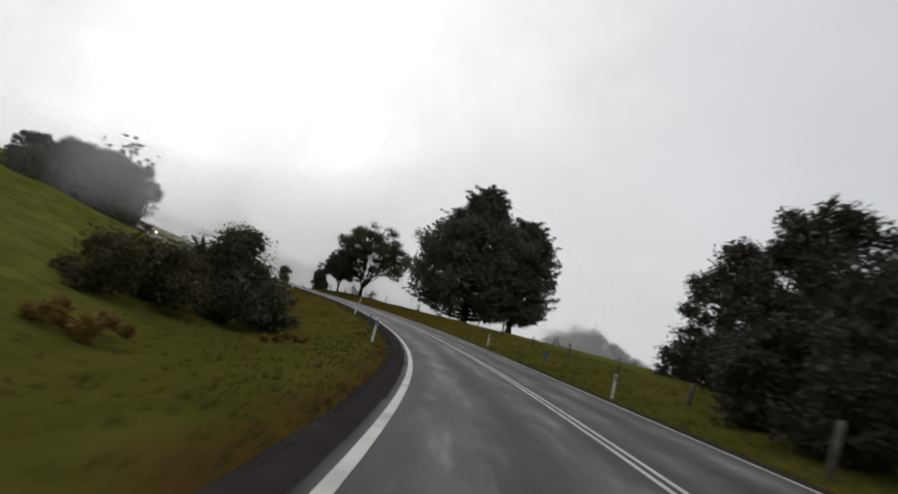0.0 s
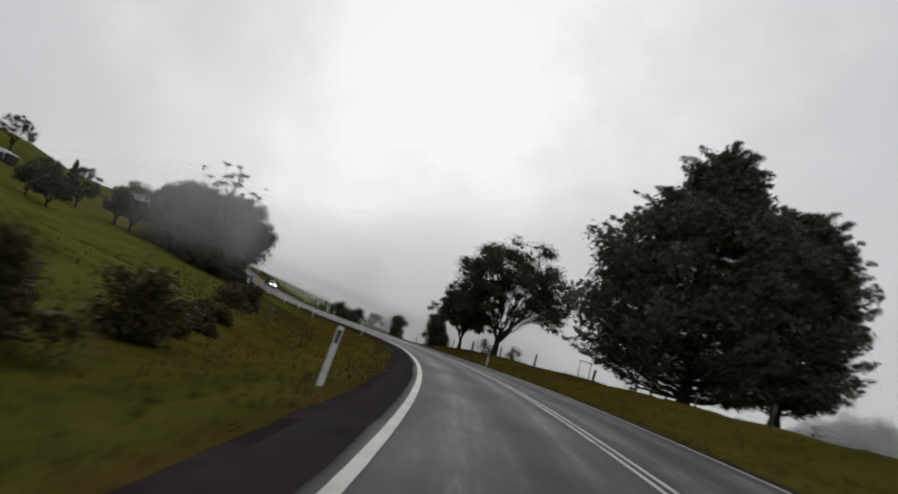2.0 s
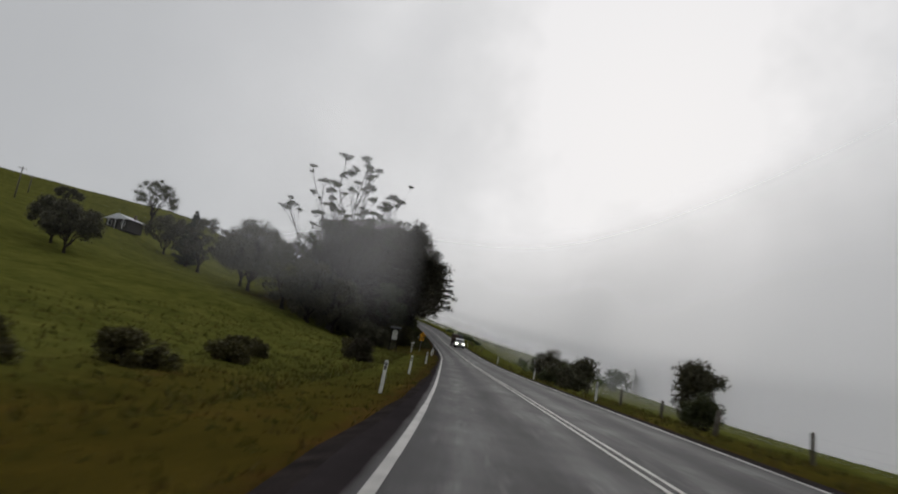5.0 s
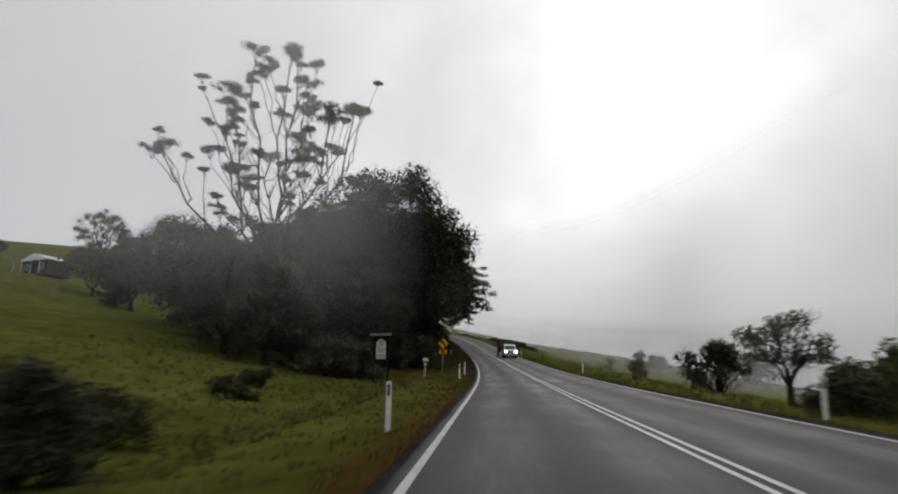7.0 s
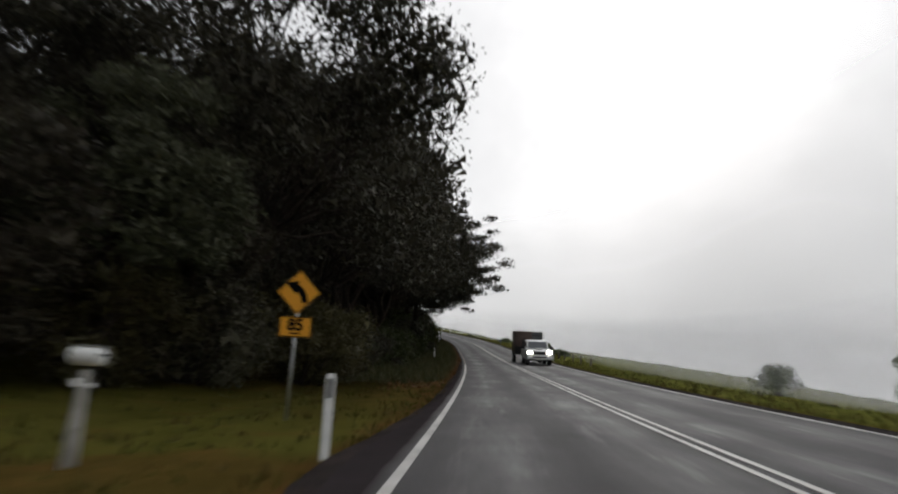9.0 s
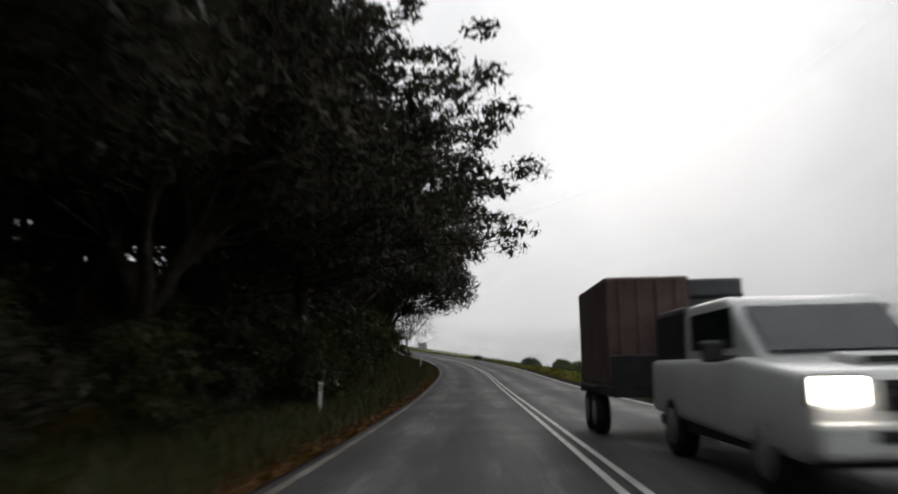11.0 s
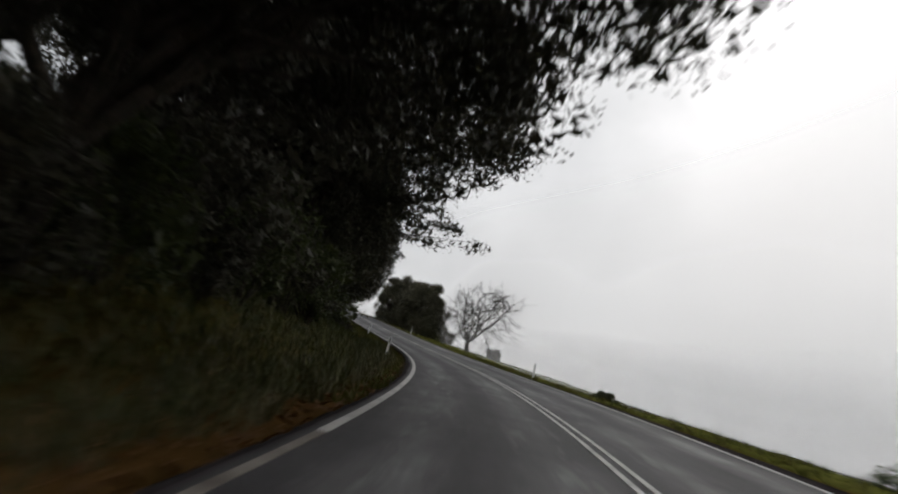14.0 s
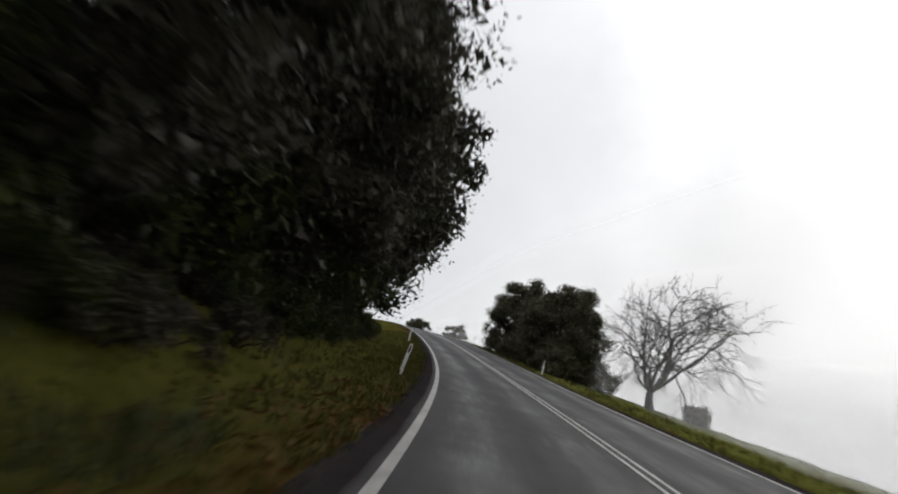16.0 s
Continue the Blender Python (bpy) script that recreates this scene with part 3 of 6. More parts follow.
def hearts(rng, centres, spread, flat=0.7, k=0.62, count=36, cap=0.27):
    """The close inner leaf mass of each clump: short sprays crowded round its middle."""
    centres, spread = np.asarray(centres, float), np.asarray(spread, float)
    idx = np.repeat(np.arange(len(centres)), count)
    d = rng.normal(size=(len(idx), 3))
    d *= (rng.random(len(idx)) ** 0.5 / np.linalg.norm(d, axis=1))[:, None]
    c = centres[idx] + d * spread[idx][:, None] * k * (1, 1, flat)
    one = rng.normal(size=(len(idx), 3, 3))
    one -= one.mean(1)[:, None]
    one *= (np.minimum(0.29 * spread[idx], cap) / np.linalg.norm(one, axis=2).mean(1))[:, None, None]
    return (c[:, None] + one).reshape(-1, 3)


def blades_mesh(name, v, mat, c=3):
    """Separate blades of c corners each."""
    me = bpy.data.meshes.new(name)
    k = len(v) // c
    me.vertices.add(c * k)
    me.vertices.foreach_set("co", np.asarray(v, float).ravel())
    me.loops.add(c * k)
    me.loops.foreach_set("vertex_index", np.arange(c * k))
    me.polygons.add(k)
    me.polygons.foreach_set("loop_start", np.arange(k) * c)
    me.polygons.foreach_set("loop_total", np.full(k, c))
    me.materials.append(mat)
    me.update(calc_edges=True)
    return me


def limb(v, f, rng, a, b, r0, r1, sag=0.0, sides=5, bends=4, wild=0.12):
    a, b = np.asarray(a, float), np.asarray(b, float)
    span = np.linalg.norm(b - a)
    pts = []
    for i in range(bends + 1):
        u = i / bends
        p = a + (b - a) * u + np.array([0, 0, sag * span * 4 * u * (1 - u)])
        if 0 < i < bends:
            p = p + rng.normal(size=3) * span * wild * 0.5
        pts.append(p)
    tube(v, f, pts, [r0 + (r1 - r0) * (i / bends) ** 0.8 for i in range(bends + 1)], sides)
    return pts


# ---------- ground, road and markings ----------
def sheet(name, s_list, n_list, height, mat):
    sg, ng = np.meshgrid(s_list, n_list, indexing="ij")
    v = on_line(sg, ng, height(sg, ng)).reshape(-1, 3)
    w = len(n_list)
    f = [(i * w + j, i * w + j + 1, (i + 1) * w + j + 1, (i + 1) * w + j) for i in range(len(s_list) - 1) for j in range(w - 1)]
    uv = np.stack([ng.ravel(), sg.ravel()], 1)
    return mesh_of(name, v, f, mat, True, uv)


s_ground = np.concatenate([np.arange(-190, -30, 10.0), np.arange(-30, 470, 1.5), np.arange(470, 660, 4.0), np.arange(660, 1290, 30.0)])
n_ground = np.concatenate([[-190, -170, -150, -130, -112, -98, -86, -76], np.arange(-68, -24, 3.0), np.arange(-24, -8, 1.2), np.arange(-8, -1.4, 0.6), np.arange(-1.4, 0.05, 0.1), [3.0, 7.0, 7.5],
                           np.arange(8, 20, 0.8), np.arange(20, 50, 3.0), np.arange(50, 140, 10.0), [150, 190, 260, 400, 700, 1200, 2200]])


def ground_height(s, n):
    z = ground_dz(s, n)
    w_ = edge_width(s) + 0.05 * np.sin(s * 1.9) + 0.06 * np.sin(s * 0.67 + 1)
    under = smoothstep(-w_ - 0.12, -w_ + 0.12, n) * (1 - smoothstep(7.2, 7.8, n))
    tuft = 0.05 * np.sin(s * 2.9 + n * 5.1) * np.sin(s * 1.7 - n * 3.3) * smoothstep(1.2, 3, np.abs(n - 3.3) - 3.6)
    return z * (1 - under) - 0.12 * under + tuft


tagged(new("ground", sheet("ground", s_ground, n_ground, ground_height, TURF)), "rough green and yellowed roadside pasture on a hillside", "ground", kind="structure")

far = np.linspace(-1500, 1500, 13)
fx, fy = np.meshgrid(far, far, indexing="ij")
far_v = np.stack([fx, fy, -24 + 0 * fx], -1).reshape(-1, 3)
far_f = [(i * 13 + j, (i + 1) * 13 + j, (i + 1) * 13 + j + 1, i * 13 + j + 1) for i in range(12) for j in range(12)]
tagged(new("ground", mesh_of("ground", far_v, far_f, TURF, True, np.stack([60 + 0.02 * fx.ravel(), fy.ravel()], 1))), "low green country spreading beyond the hillside", "ground", kind="structure")

s_road = np.arange(-60, 640, 2.0)
rag = lambda s, k: 0.05 * np.sin(s * 0.31 + k) + 0.04 * np.sin(s * 0.83 + 2 * k)


def seal_height(s, n):
    return 0.0 - 0.03 * smoothstep(0, 1, np.clip(-n, 0, 1)) - 0.03 * smoothstep(6.9, 7.3, n)


sg, ng = np.meshgrid(s_road, np.array([-0.62, 0.0, 1.1, 2.2, 3.3, 4.4, 5.5, 6.6, 7.15]), indexing="ij")
ng = np.where(ng < -0.1, -0.75 * edge_width(sg) - 0.06 + 0.5 * rag(sg, 1.0), ng + np.where(ng > 7, rag(sg, 4.0), 0))
w = ng.shape[1]
road_v = on_line(sg, ng, seal_height(sg, ng)).reshape(-1, 3)
edge_v = on_line(np.stack([s_road, s_road], 1), np.stack([ng[:, 0], ng[:, -1]], 1), -0.16)
road_f = [(i * w + j, i * w + j + 1, (i + 1) * w + j + 1, (i + 1) * w + j) for i in range(len(s_road) - 1) for j in range(w - 1)]
k0 = len(road_v)
road_v = np.vstack([road_v, edge_v.reshape(-1, 3)])
for i in range(len(s_road) - 1):
    road_f.append((k0 + 2 * i, i * w, (i + 1) * w, k0 + 2 * i + 2))
    road_f.append((i * w + w - 1, k0 + 2 * i + 1, k0 + 2 * i + 3, (i + 1) * w + w - 1))
road_uv = np.vstack([np.stack([ng.ravel(), sg.ravel()], 1), np.stack([np.stack([ng[:, 0], ng[:, -1]], 1).ravel(), np.repeat(s_road, 2)], 1)])
tagged(new("road", mesh_of("road", road_v, road_f, ASPHALT, False, road_uv)), "damp grey two-lane asphalt road with worn wheel tracks", "road", kind="structure")

# gravel shoulders beside the seal
for side, a, b, tag in ((-1, -1.25, -0.45, "near"), (1, 6.95, 7.75, "far")):
    sg2, ng2 = np.meshgrid(s_road, np.linspace(a, b, 4), indexing="ij")
    outer = ng2 == (a if side < 0 else b)
    if side < 0:
        ng2 = -0.3 * edge_width(sg2) + (ng2 - b) / (a - b) * (-0.7 * edge_width(sg2) - 0.25)
    ng2 = np.where(outer, ng2 + 0.8 * rag(sg2, 2.0 + side), ng2)
    dz = np.where(outer, -0.13, -0.055)
    v = on_line(sg2, ng2, dz).reshape(-1, 3)
    f = [(i * 4 + j, i * 4 + j + 1, i * 4 + j + 5, i * 4 + j + 4) for i in range(len(s_road) - 1) for j in range(3)]
    tagged(new("shoulder", mesh_of("shoulder", v, f, GRAVEL, True)), "dark gravel shoulder along the asphalt", "shoulder", kind="structure")


def stripe(name, n0, width, label, start=-58, end=636, paint=None):
    s = np.arange(start, end + 0.1, 2.0)
    v, f = [], []
    for x in (n0 - width / 2, n0 + width / 2):
        for up in (0.008, -0.004):
            v.append(on_line(s, x, up))
    k = len(s)
    v = np.vstack(v)
    for i in range(k - 1):
        f.append((i, 2 * k + i, 2 * k + i + 1, i + 1))
        f.append((k + i, i, i + 1, k + i + 1))
        f.append((2 * k + i, 3 * k + i, 3 * k + i + 1, 2 * k + i + 1))
    tagged(new(name, mesh_of(name, v, f, paint or PAINT)), label, "road marking", kind="structure")


stripe("edge_line", 0.0, 0.125, "continuous worn white edge line painted on asphalt", -58, 140)
stripe("edge_line", 0.0, 0.095, "narrow worn white edge line painted on asphalt", 140, 276)
stripe("edge_line", 0.0, 0.10, "dull darker edge line painted on asphalt below the trees", 276, 356, DULL_PAINT)
stripe("edge_line", 0.0, 0.12, "continuous worn white edge line painted on asphalt", 356, 636)
stripe("edge_line", 6.6, 0.085, "continuous thin white edge line painted on asphalt")
stripe("centre_line", 3.2, 0.085, "white half of the double centre line")
stripe("centre_line", 3.41, 0.085, "white half of the double centre line")


# ---------- trees ----------
def plant(name, label, at, turn=0.0, group=""):
    return thing(name, label, "bush" if "bush" in name or "shrub" in name else "tree", at, turn, group)


def round_tree(name, label, at, height, radius, base, leaf="dark", seed=1, clumps=46, per=110, size=0.42, lean=(0, 0), under=True, bark=None, squash=1.0, group="", turn=0.0, fill=0.62, limbs=0.7, lowest=-0.55, heart=0.66, boxy=0.0, core=36):
    """A spreading broadleaf tree with a domed, uneven crown on forking limbs."""
    rng = np.random.default_rng(seed)
    ob = plant(name, label, at, turn, group)
    mid, half = (height + base) / 2, (height - base) / 2
    cen = []
    while len(cen) < clumps:
        d = rng.normal(size=3)
        d /= np.linalg.norm(d)
        if d[2] < lowest:
            continue
        d *= (1 - boxy) + boxy / (abs(d) ** 4).sum() ** 0.25
        r = fill + (1 - fill) * rng.random() ** 0.5
        r *= 0.86 + 0.28 * (0.5 + 0.5 * math.sin(3.1 * math.atan2(d[1], d[0]) + seed) * math.cos(2.3 * d[2] + seed))
        cen.append((d[0] * radius * r * 0.86 + lean[0], d[1] * radius * r * 0.86 + lean[1], mid + d[2] * half * r * squash * 0.9))
    cen = np.array(cen)
    spread = radius * (0.19 + 0.12 * rng.random(len(cen)))
    v, f = [], []
    fork = np.array([lean[0] * 0.15, lean[1] * 0.15, max(base * 0.75, height * 0.12)])
    r0 = 0.022 * height + 0.05
    tube(v, f, [(0, 0, -0.3), (0.02, 0.03, fork[2] * 0.12), fork * 0.6, fork], [r0 * 1.7, r0 * 1.15, r0 * 0.95, r0 * 0.9], 9)
    main = []
    for k in range(6):
        a = 2 * math.pi * (k + rng.random() * 0.6) / 6
        e = np.array([math.cos(a) * radius * 0.42 + lean[0] * 0.6, math.sin(a) * radius * 0.42 + lean[1] * 0.6, base + (0.30 + 0.35 * rng.random()) * (height - base)])
        main.append((e, limb(v, f, rng, fork, e, r0 * 0.6, r0 * 0.24, 0.03, 6, 5)))
    for c in cen:
        if rng.random() > limbs:
            continue
        e, pts = min(main, key=lambda m: np.linalg.norm(m[0] - c))
        a = pts[rng.integers(2, len(pts))]
        limb(v, f, rng, a, c, r0 * 0.2, 0.015, 0.05, 4, 4, 0.16)
    part("trunk", mesh_of("trunk", v, f, bark or BARK, True), ob)
    crown = leaves(rng, cen, spread, per, size, 0.72)
    if heart:
        crown = np.vstack([crown, hearts(rng, cen, spread, 0.72, heart, core, 0.27 if core < 60 else 0.18)])
    part("crown", blades_mesh("crown", crown, LEAF[leaf]), ob)
    return ob


def bush(name, label, at, height, radius, leaf="dark", seed=1, clumps=22, per=90, size=0.26, group="", turn=0.0, stretch=1.0, dense=True):
    """A dense shrub leafy down to the ground, with an uneven outline."""
    rng = np.random.default_rng(seed)
    ob = plant(name, label, at, turn, group)
    cen, v, f = [], [], []
    for k in range(clumps):
        a, u = rng.random() * 2 * math.pi, rng.random() ** 0.6
        z = rng.random() ** 0.8
        r = radius * u * math.sqrt(max(0.15, 1 - (z * 0.92) ** 2.2)) * (0.8 + 0.25 * math.sin(2.7 * a + seed))
        cen.append((math.cos(a) * r * stretch, math.sin(a) * r, 0.08 * height + z * height * 0.84))
    cen = np.array(cen)
    for c in cen[:: 2]:
        limb(v, f, rng, (c[0] * 0.15, c[1] * 0.15, -0.15), c, 0.035 + 0.008 * height, 0.008, 0.05, 4, 3)
    part("stem", mesh_of("stem", v, f, BARK, True), ob)
    spread = np.full(len(cen), min(radius, height) * 0.36) * (0.7 + 0.6 * rng.random(len(cen)))
    mass = leaves(rng, cen, spread, per, size, 0.85)
    if dense:
        mass = np.vstack([mass, hearts(rng, cen, spread, 0.85, 0.6, 24)])
    part("foliage", blades_mesh("foliage", mass, LEAF[leaf]), ob)
    return ob


def conifer(name, label, at, height, radius, seed=1, tiers=13, arms=9, per=46, size=0.5, base=1.0, peak=0.34, gap=0.0, droop=0.10, leaf="needle", turn=0.0, group="", sway=0.25, profile=None):
    """A conifer of jagged tiers: limbs reach out, sag and turn up at the tips, with flat sprays along them."""
    rng = np.random.default_rng(seed)
    ob = plant(name, label, at, turn, group)
    v, f, cen, spr = [], [], [], []
    r0 = 0.013 * height + 0.06
    tube(v, f, [(0, 0, -0.4), (0, 0, 0.6), (0.1, 0.05, height * 0.5), (0.05, 0, height * 0.97)], [r0 * 1.7, r0 * 1.1, r0 * 0.6, 0.03], 9)
    for i in range(tiers):
        u = (i + 0.5) / tiers
        z = base + u * (height - base) * 0.97
        reach = radius * min(1.0, (u + 0.06) / peak * 0.35 + 0.68) if u < peak else radius * (1 - ((u - peak) / (1 - peak)) ** 1.25 * 0.93)
        if profile:
            reach = radius * float(np.interp(u, [p[0] for p in profile], [p[1] for p in profile]))
        for k in range(arms):
            if rng.random() < gap:
                continue
            a = 2 * math.pi * (k + rng.random() * 0.8) / arms + i * 0.7
            z = base + (u + (rng.random() - 0.5) * 1.3 / tiers) * (height - base) * 0.97
            L = reach * (1 - sway + 1.5 * sway * rng.random())
            tip = np.array([math.cos(a) * L, math.sin(a) * L, z - droop * L + 0.22 * L * rng.random()])
            pts = limb(v, f, rng, (0, 0, z - 0.04 * height * rng.random()), tip, max(0.03, r0 * 0.22 * (1 - u * 0.6)), 0.012, -0.02, 4, 4, 0.05)
            for w_ in (0.3, 0.5, 0.68, 0.84, 1.0):
                q = np.array(pts[0]) * (1 - w_) + tip * w_ + rng.normal(size=3) * L * 0.05
                q[2] += -0.03 * L + 0.08 * L * w_ * w_
                cen.append(q)
                spr.append(L * (0.17 - 0.08 * w_) + 0.28)
    part("trunk", mesh_of("trunk", v, f, BARK, True), ob)
    part("crown", blades_mesh("crown", np.vstack([leaves(rng, cen, spr, per, size, 0.42, 0.05, 0.5), hearts(rng, cen, spr, 0.38, 0.85, 40, 0.22)]), LEAF[leaf]), ob)
    return ob


def cypress(name, label, at, height, radius, profile, seed=1, mass=230, tips=230, turn=0.0):
    """A broad old cypress: a close dark mass of foliage with upswept sprays standing out of its outline."""
    rng = np.random.default_rng(seed)
    ob = plant(name, label, at, turn)
    v, f, cen, spr, tip_c, tip_s = [], [], [], [], [], []
    r0 = 0.016 * height + 0.08
    tube(v, f, [(0, 0, -0.4), (0, 0, 0.7), (0.1, 0.05, height * 0.5), (0.05, 0, height * 0.95)], [r0 * 1.8, r0 * 1.2, r0 * 0.6, 0.03], 9)
    us, rs = [q[0] for q in profile], [q[1] for q in profile]
    lobes = rng.random(5) * 6.28

    def reach(u, a):
        wave = 0.86 + 0.10 * math.sin(3 * a + lobes[0] + 5 * u) + 0.09 * math.sin(5 * a + lobes[1] - 9 * u) + 0.07 * math.sin(26 * u + lobes[2] + 2 * a)
        return radius * float(np.interp(u, us, rs)) * wave

    for k in range(mass):
        u, a = rng.random() ** 0.85, rng.random() * 2 * math.pi
        L = reach(u, a) * (0.08 + 0.84 * rng.random() ** 0.6)
        cen.append((math.cos(a) * L, math.sin(a) * L, 1.7 + u * (height - 2.6)))
        spr.append(0.75 + 0.085 * radius * (1 - 0.5 * u) * (0.6 + 0.8 * rng.random()))
    for k in range(tips):
        u, a = (k + rng.random()) / tips * 0.98 + 0.01, rng.random() * 2 * math.pi
        L = reach(u, a)
        z = 1.9 + u * (height - 2.3)
        way = np.array([math.cos(a), math.sin(a), 0.30 + 0.45 * rng.random() - 0.55 * max(0.0, 0.35 - u)])
        root = np.array([math.cos(a) * L * 0.45, math.sin(a) * L * 0.45, z - 0.16 * L])
        end = np.array([math.cos(a) * L * 0.82, math.sin(a) * L * 0.82, z - 0.03 * L]) + way * (0.5 + 0.9 * rng.random())
        limb(v, f, rng, (0, 0, max(0.5, root[2] - 0.12 * L)), end, max(0.03, r0 * 0.2 * (1 - u * 0.6)), 0.012, -0.03, 4, 4, 0.05)
        for w_ in (0.0, 0.35, 0.62, 0.84, 1.0):
            tip_c.append(root + (end - root) * w_ + rng.normal(size=3) * 0.10)
            tip_s.append((0.95 - 0.62 * w_) * (0.8 + 0.5 * rng.random()))
    part("trunk", mesh_of("trunk", v, f, BARK, True), ob)
    crown = [leaves(rng, cen, spr, 110, 0.20, 0.75, 0.0, 0.5), hearts(rng, cen, spr, 0.8, 0.95, 70), leaves(rng, tip_c, tip_s, 48, 0.17, 0.55, -0.15, 0.5), hearts(rng, tip_c, tip_s, 0.55, 0.85, 14)]
    part("crown", blades_mesh("crown", np.vstack(crown), LEAF["cypress"]), ob)
    return ob


def umbrella_tree(name, label, at, height, radius, low, lean=(0, 0), seed=1, clumps=120, per=260, size=0.13, hollow=0.5, fork=0.14, thin=0.55):
    """A wattle: many limbs rise from a low fork to a close dome of leaf puffs, open and twiggy underneath."""
    rng = np.random.default_rng(seed)
    ob = plant(name, label, at)
    v, f, cen, spr = [], [], [], []
    fz = height * fork
    lean = np.array([lean[0], lean[1]])
    r0 = 0.020 * height + 0.05
    tube(v, f, [(0, 0, -0.3), (0.03, 0.02, 0.25), (0.05, 0.0, fz * 0.6), (0.06, 0.02, fz)], [r0 * 1.8, r0 * 1.25, r0 * 1.05, r0], 10)
    while len(cen) < clumps:
        d = rng.normal(size=3)
        d /= np.linalg.norm(d)
        if d[2] < -0.62 or (d[2] < 0.05 and rng.random() < thin):
            continue
        r = hollow + (1 - hollow) * rng.random() ** 0.6
        r *= 0.90 + 0.13 * math.sin(4 * math.atan2(d[1], d[0]) + 4 * d[2] + seed)
        mid = low + (height - low) * 0.42
        up = (height - mid) if d[2] > 0 else (mid - low)
        cen.append((d[0] * radius * r * 0.88 + lean[0], d[1] * radius * r * 0.88 + lean[1], mid + d[2] * up * r * 0.93))
        spr.append(radius * (0.125 + 0.085 * rng.random()))
    cen = np.array(cen)
    main = []
    for k in range(9):
        a = 2 * math.pi * (k + 0.7 * rng.random()) / 9
        out = radius * (0.16 + 0.34 * rng.random())
        e = np.array([math.cos(a) * out + lean[0] * 0.8, math.sin(a) * out + lean[1] * 0.8, fz + (height - fz) * (0.38 + 0.25 * rng.random())])
        main.append((e, limb(v, f, rng, (0.06, 0.02, fz * (0.8 + 0.2 * rng.random())), e, r0 * 0.52, r0 * 0.2, -0.05, 6, 6, 0.06)))
    for c in cen:
        e, pts = min(main, key=lambda m: np.linalg.norm(m[0] - c))
        sub = limb(v, f, rng, pts[rng.integers(2, len(pts))], c, r0 * 0.16, 0.016, 0.03, 4, 5, 0.10)
        for j in range(2):
            limb(v, f, rng, sub[rng.integers(2, 5)], c + rng.normal(size=3) * radius * 0.06, 0.022, 0.006, 0.02, 3, 3, 0.12)
    part("trunk", mesh_of("trunk", v, f, BARK, True), ob)
    crown = np.vstack([leaves(rng, cen, spr, per, size, 0.62, 0.0, 0.5), hearts(rng, cen, spr, 0.5, 0.7, 26)])
    part("crown", blades_mesh("crown", crown, LEAF["wattle"]), ob)
    return ob


def gum(name, label, at, height, radius, fork_z, seed=1, leaf="olive", turn=0.0):
    """A tall gum: long bare limbs fan up from the fork and carry small close umbrella-shaped crowns at their ends."""
    rng = np.random.default_rng(seed)
    ob = plant(name, label, at, turn)
    v, f, cen, spr = [], [], [], []
    tube(v, f, [(0, 0, -0.4), (0, 0, 1), (0.15, 0.1, fork_z * 0.6), (0, 0, fork_z)], [0.62, 0.42, 0.34, 0.30], 9)

    def tuft(q, wide):
        for j in range(5):
            a = rng.random() * 6.28
            o = wide * 0.62 * rng.random() ** 0.5
            cen.append(q + np.array([math.cos(a) * o, math.sin(a) * o, -0.5 * o * o / wide + 0.10 * rng.normal() * wide]))
            spr.append(wide * (0.36 + 0.18 * rng.random()))
            limb(v, f, rng, q + np.array([0, 0, -wide * 0.9]), cen[-1], 0.03, 0.01, 0.02, 3, 3)

    for k in range(11):
        a = 2 * math.pi * (k * 0.618 + 0.08 * rng.random())
        out = (0.06 + 0.94 * ((k + 0.5) / 11) ** 0.8) * radius
        top = fork_z + (height - fork_z) * (1.0 - 0.60 * (out / radius) ** 1.6) * (0.94 + 0.06 * rng.random())
        e = np.array([math.cos(a) * out * 0.9, math.sin(a) * out * 0.9, top - 1.0])
        pts = limb(v, f, rng, (0, 0, fork_z * (0.62 + 0.38 * rng.random())), e, 0.15, 0.05, -0.09, 5, 7, 0.06)
        tuft(e + np.array([0, 0, 1.0]), 1.2 + 0.6 * rng.random())
        for j in range(8):
            p = pts[rng.integers(3, 7)]
            b = a + rng.normal() * 1.0
            q = p + np.array([math.cos(b) * radius * (0.12 + 0.14 * rng.random()), math.sin(b) * radius * (0.12 + 0.14 * rng.random()), (height - fork_z) * (0.10 + 0.16 * rng.random())])
            q[2] = min(q[2], height - 0.8)
            limb(v, f, rng, p, q, 0.06, 0.022, -0.05, 4, 5, 0.06)
            tuft(q + np.array([0, 0, 0.5]), 0.45 + 0.65 * rng.random())
        for j in range(7):
            p = pts[rng.integers(2, 6)]
            limb(v, f, rng, p, p + np.array([rng.normal() * 0.9, rng.normal() * 0.9, 1.0 + 1.6 * rng.random()]), 0.03, 0.008, -0.04, 3, 4, 0.08)
    part("trunk", mesh_of("trunk", v, f, GUM_BARK, True), ob)
    crown = np.vstack([leaves(rng, cen, spr, 95, 0.15, 0.42, 0.05, 0.5), hearts(rng, cen, spr, 0.38, 0.8, 20, 0.17)])
    part("crown", blades_mesh("crown", crown, LEAF[leaf]), ob)
    return ob


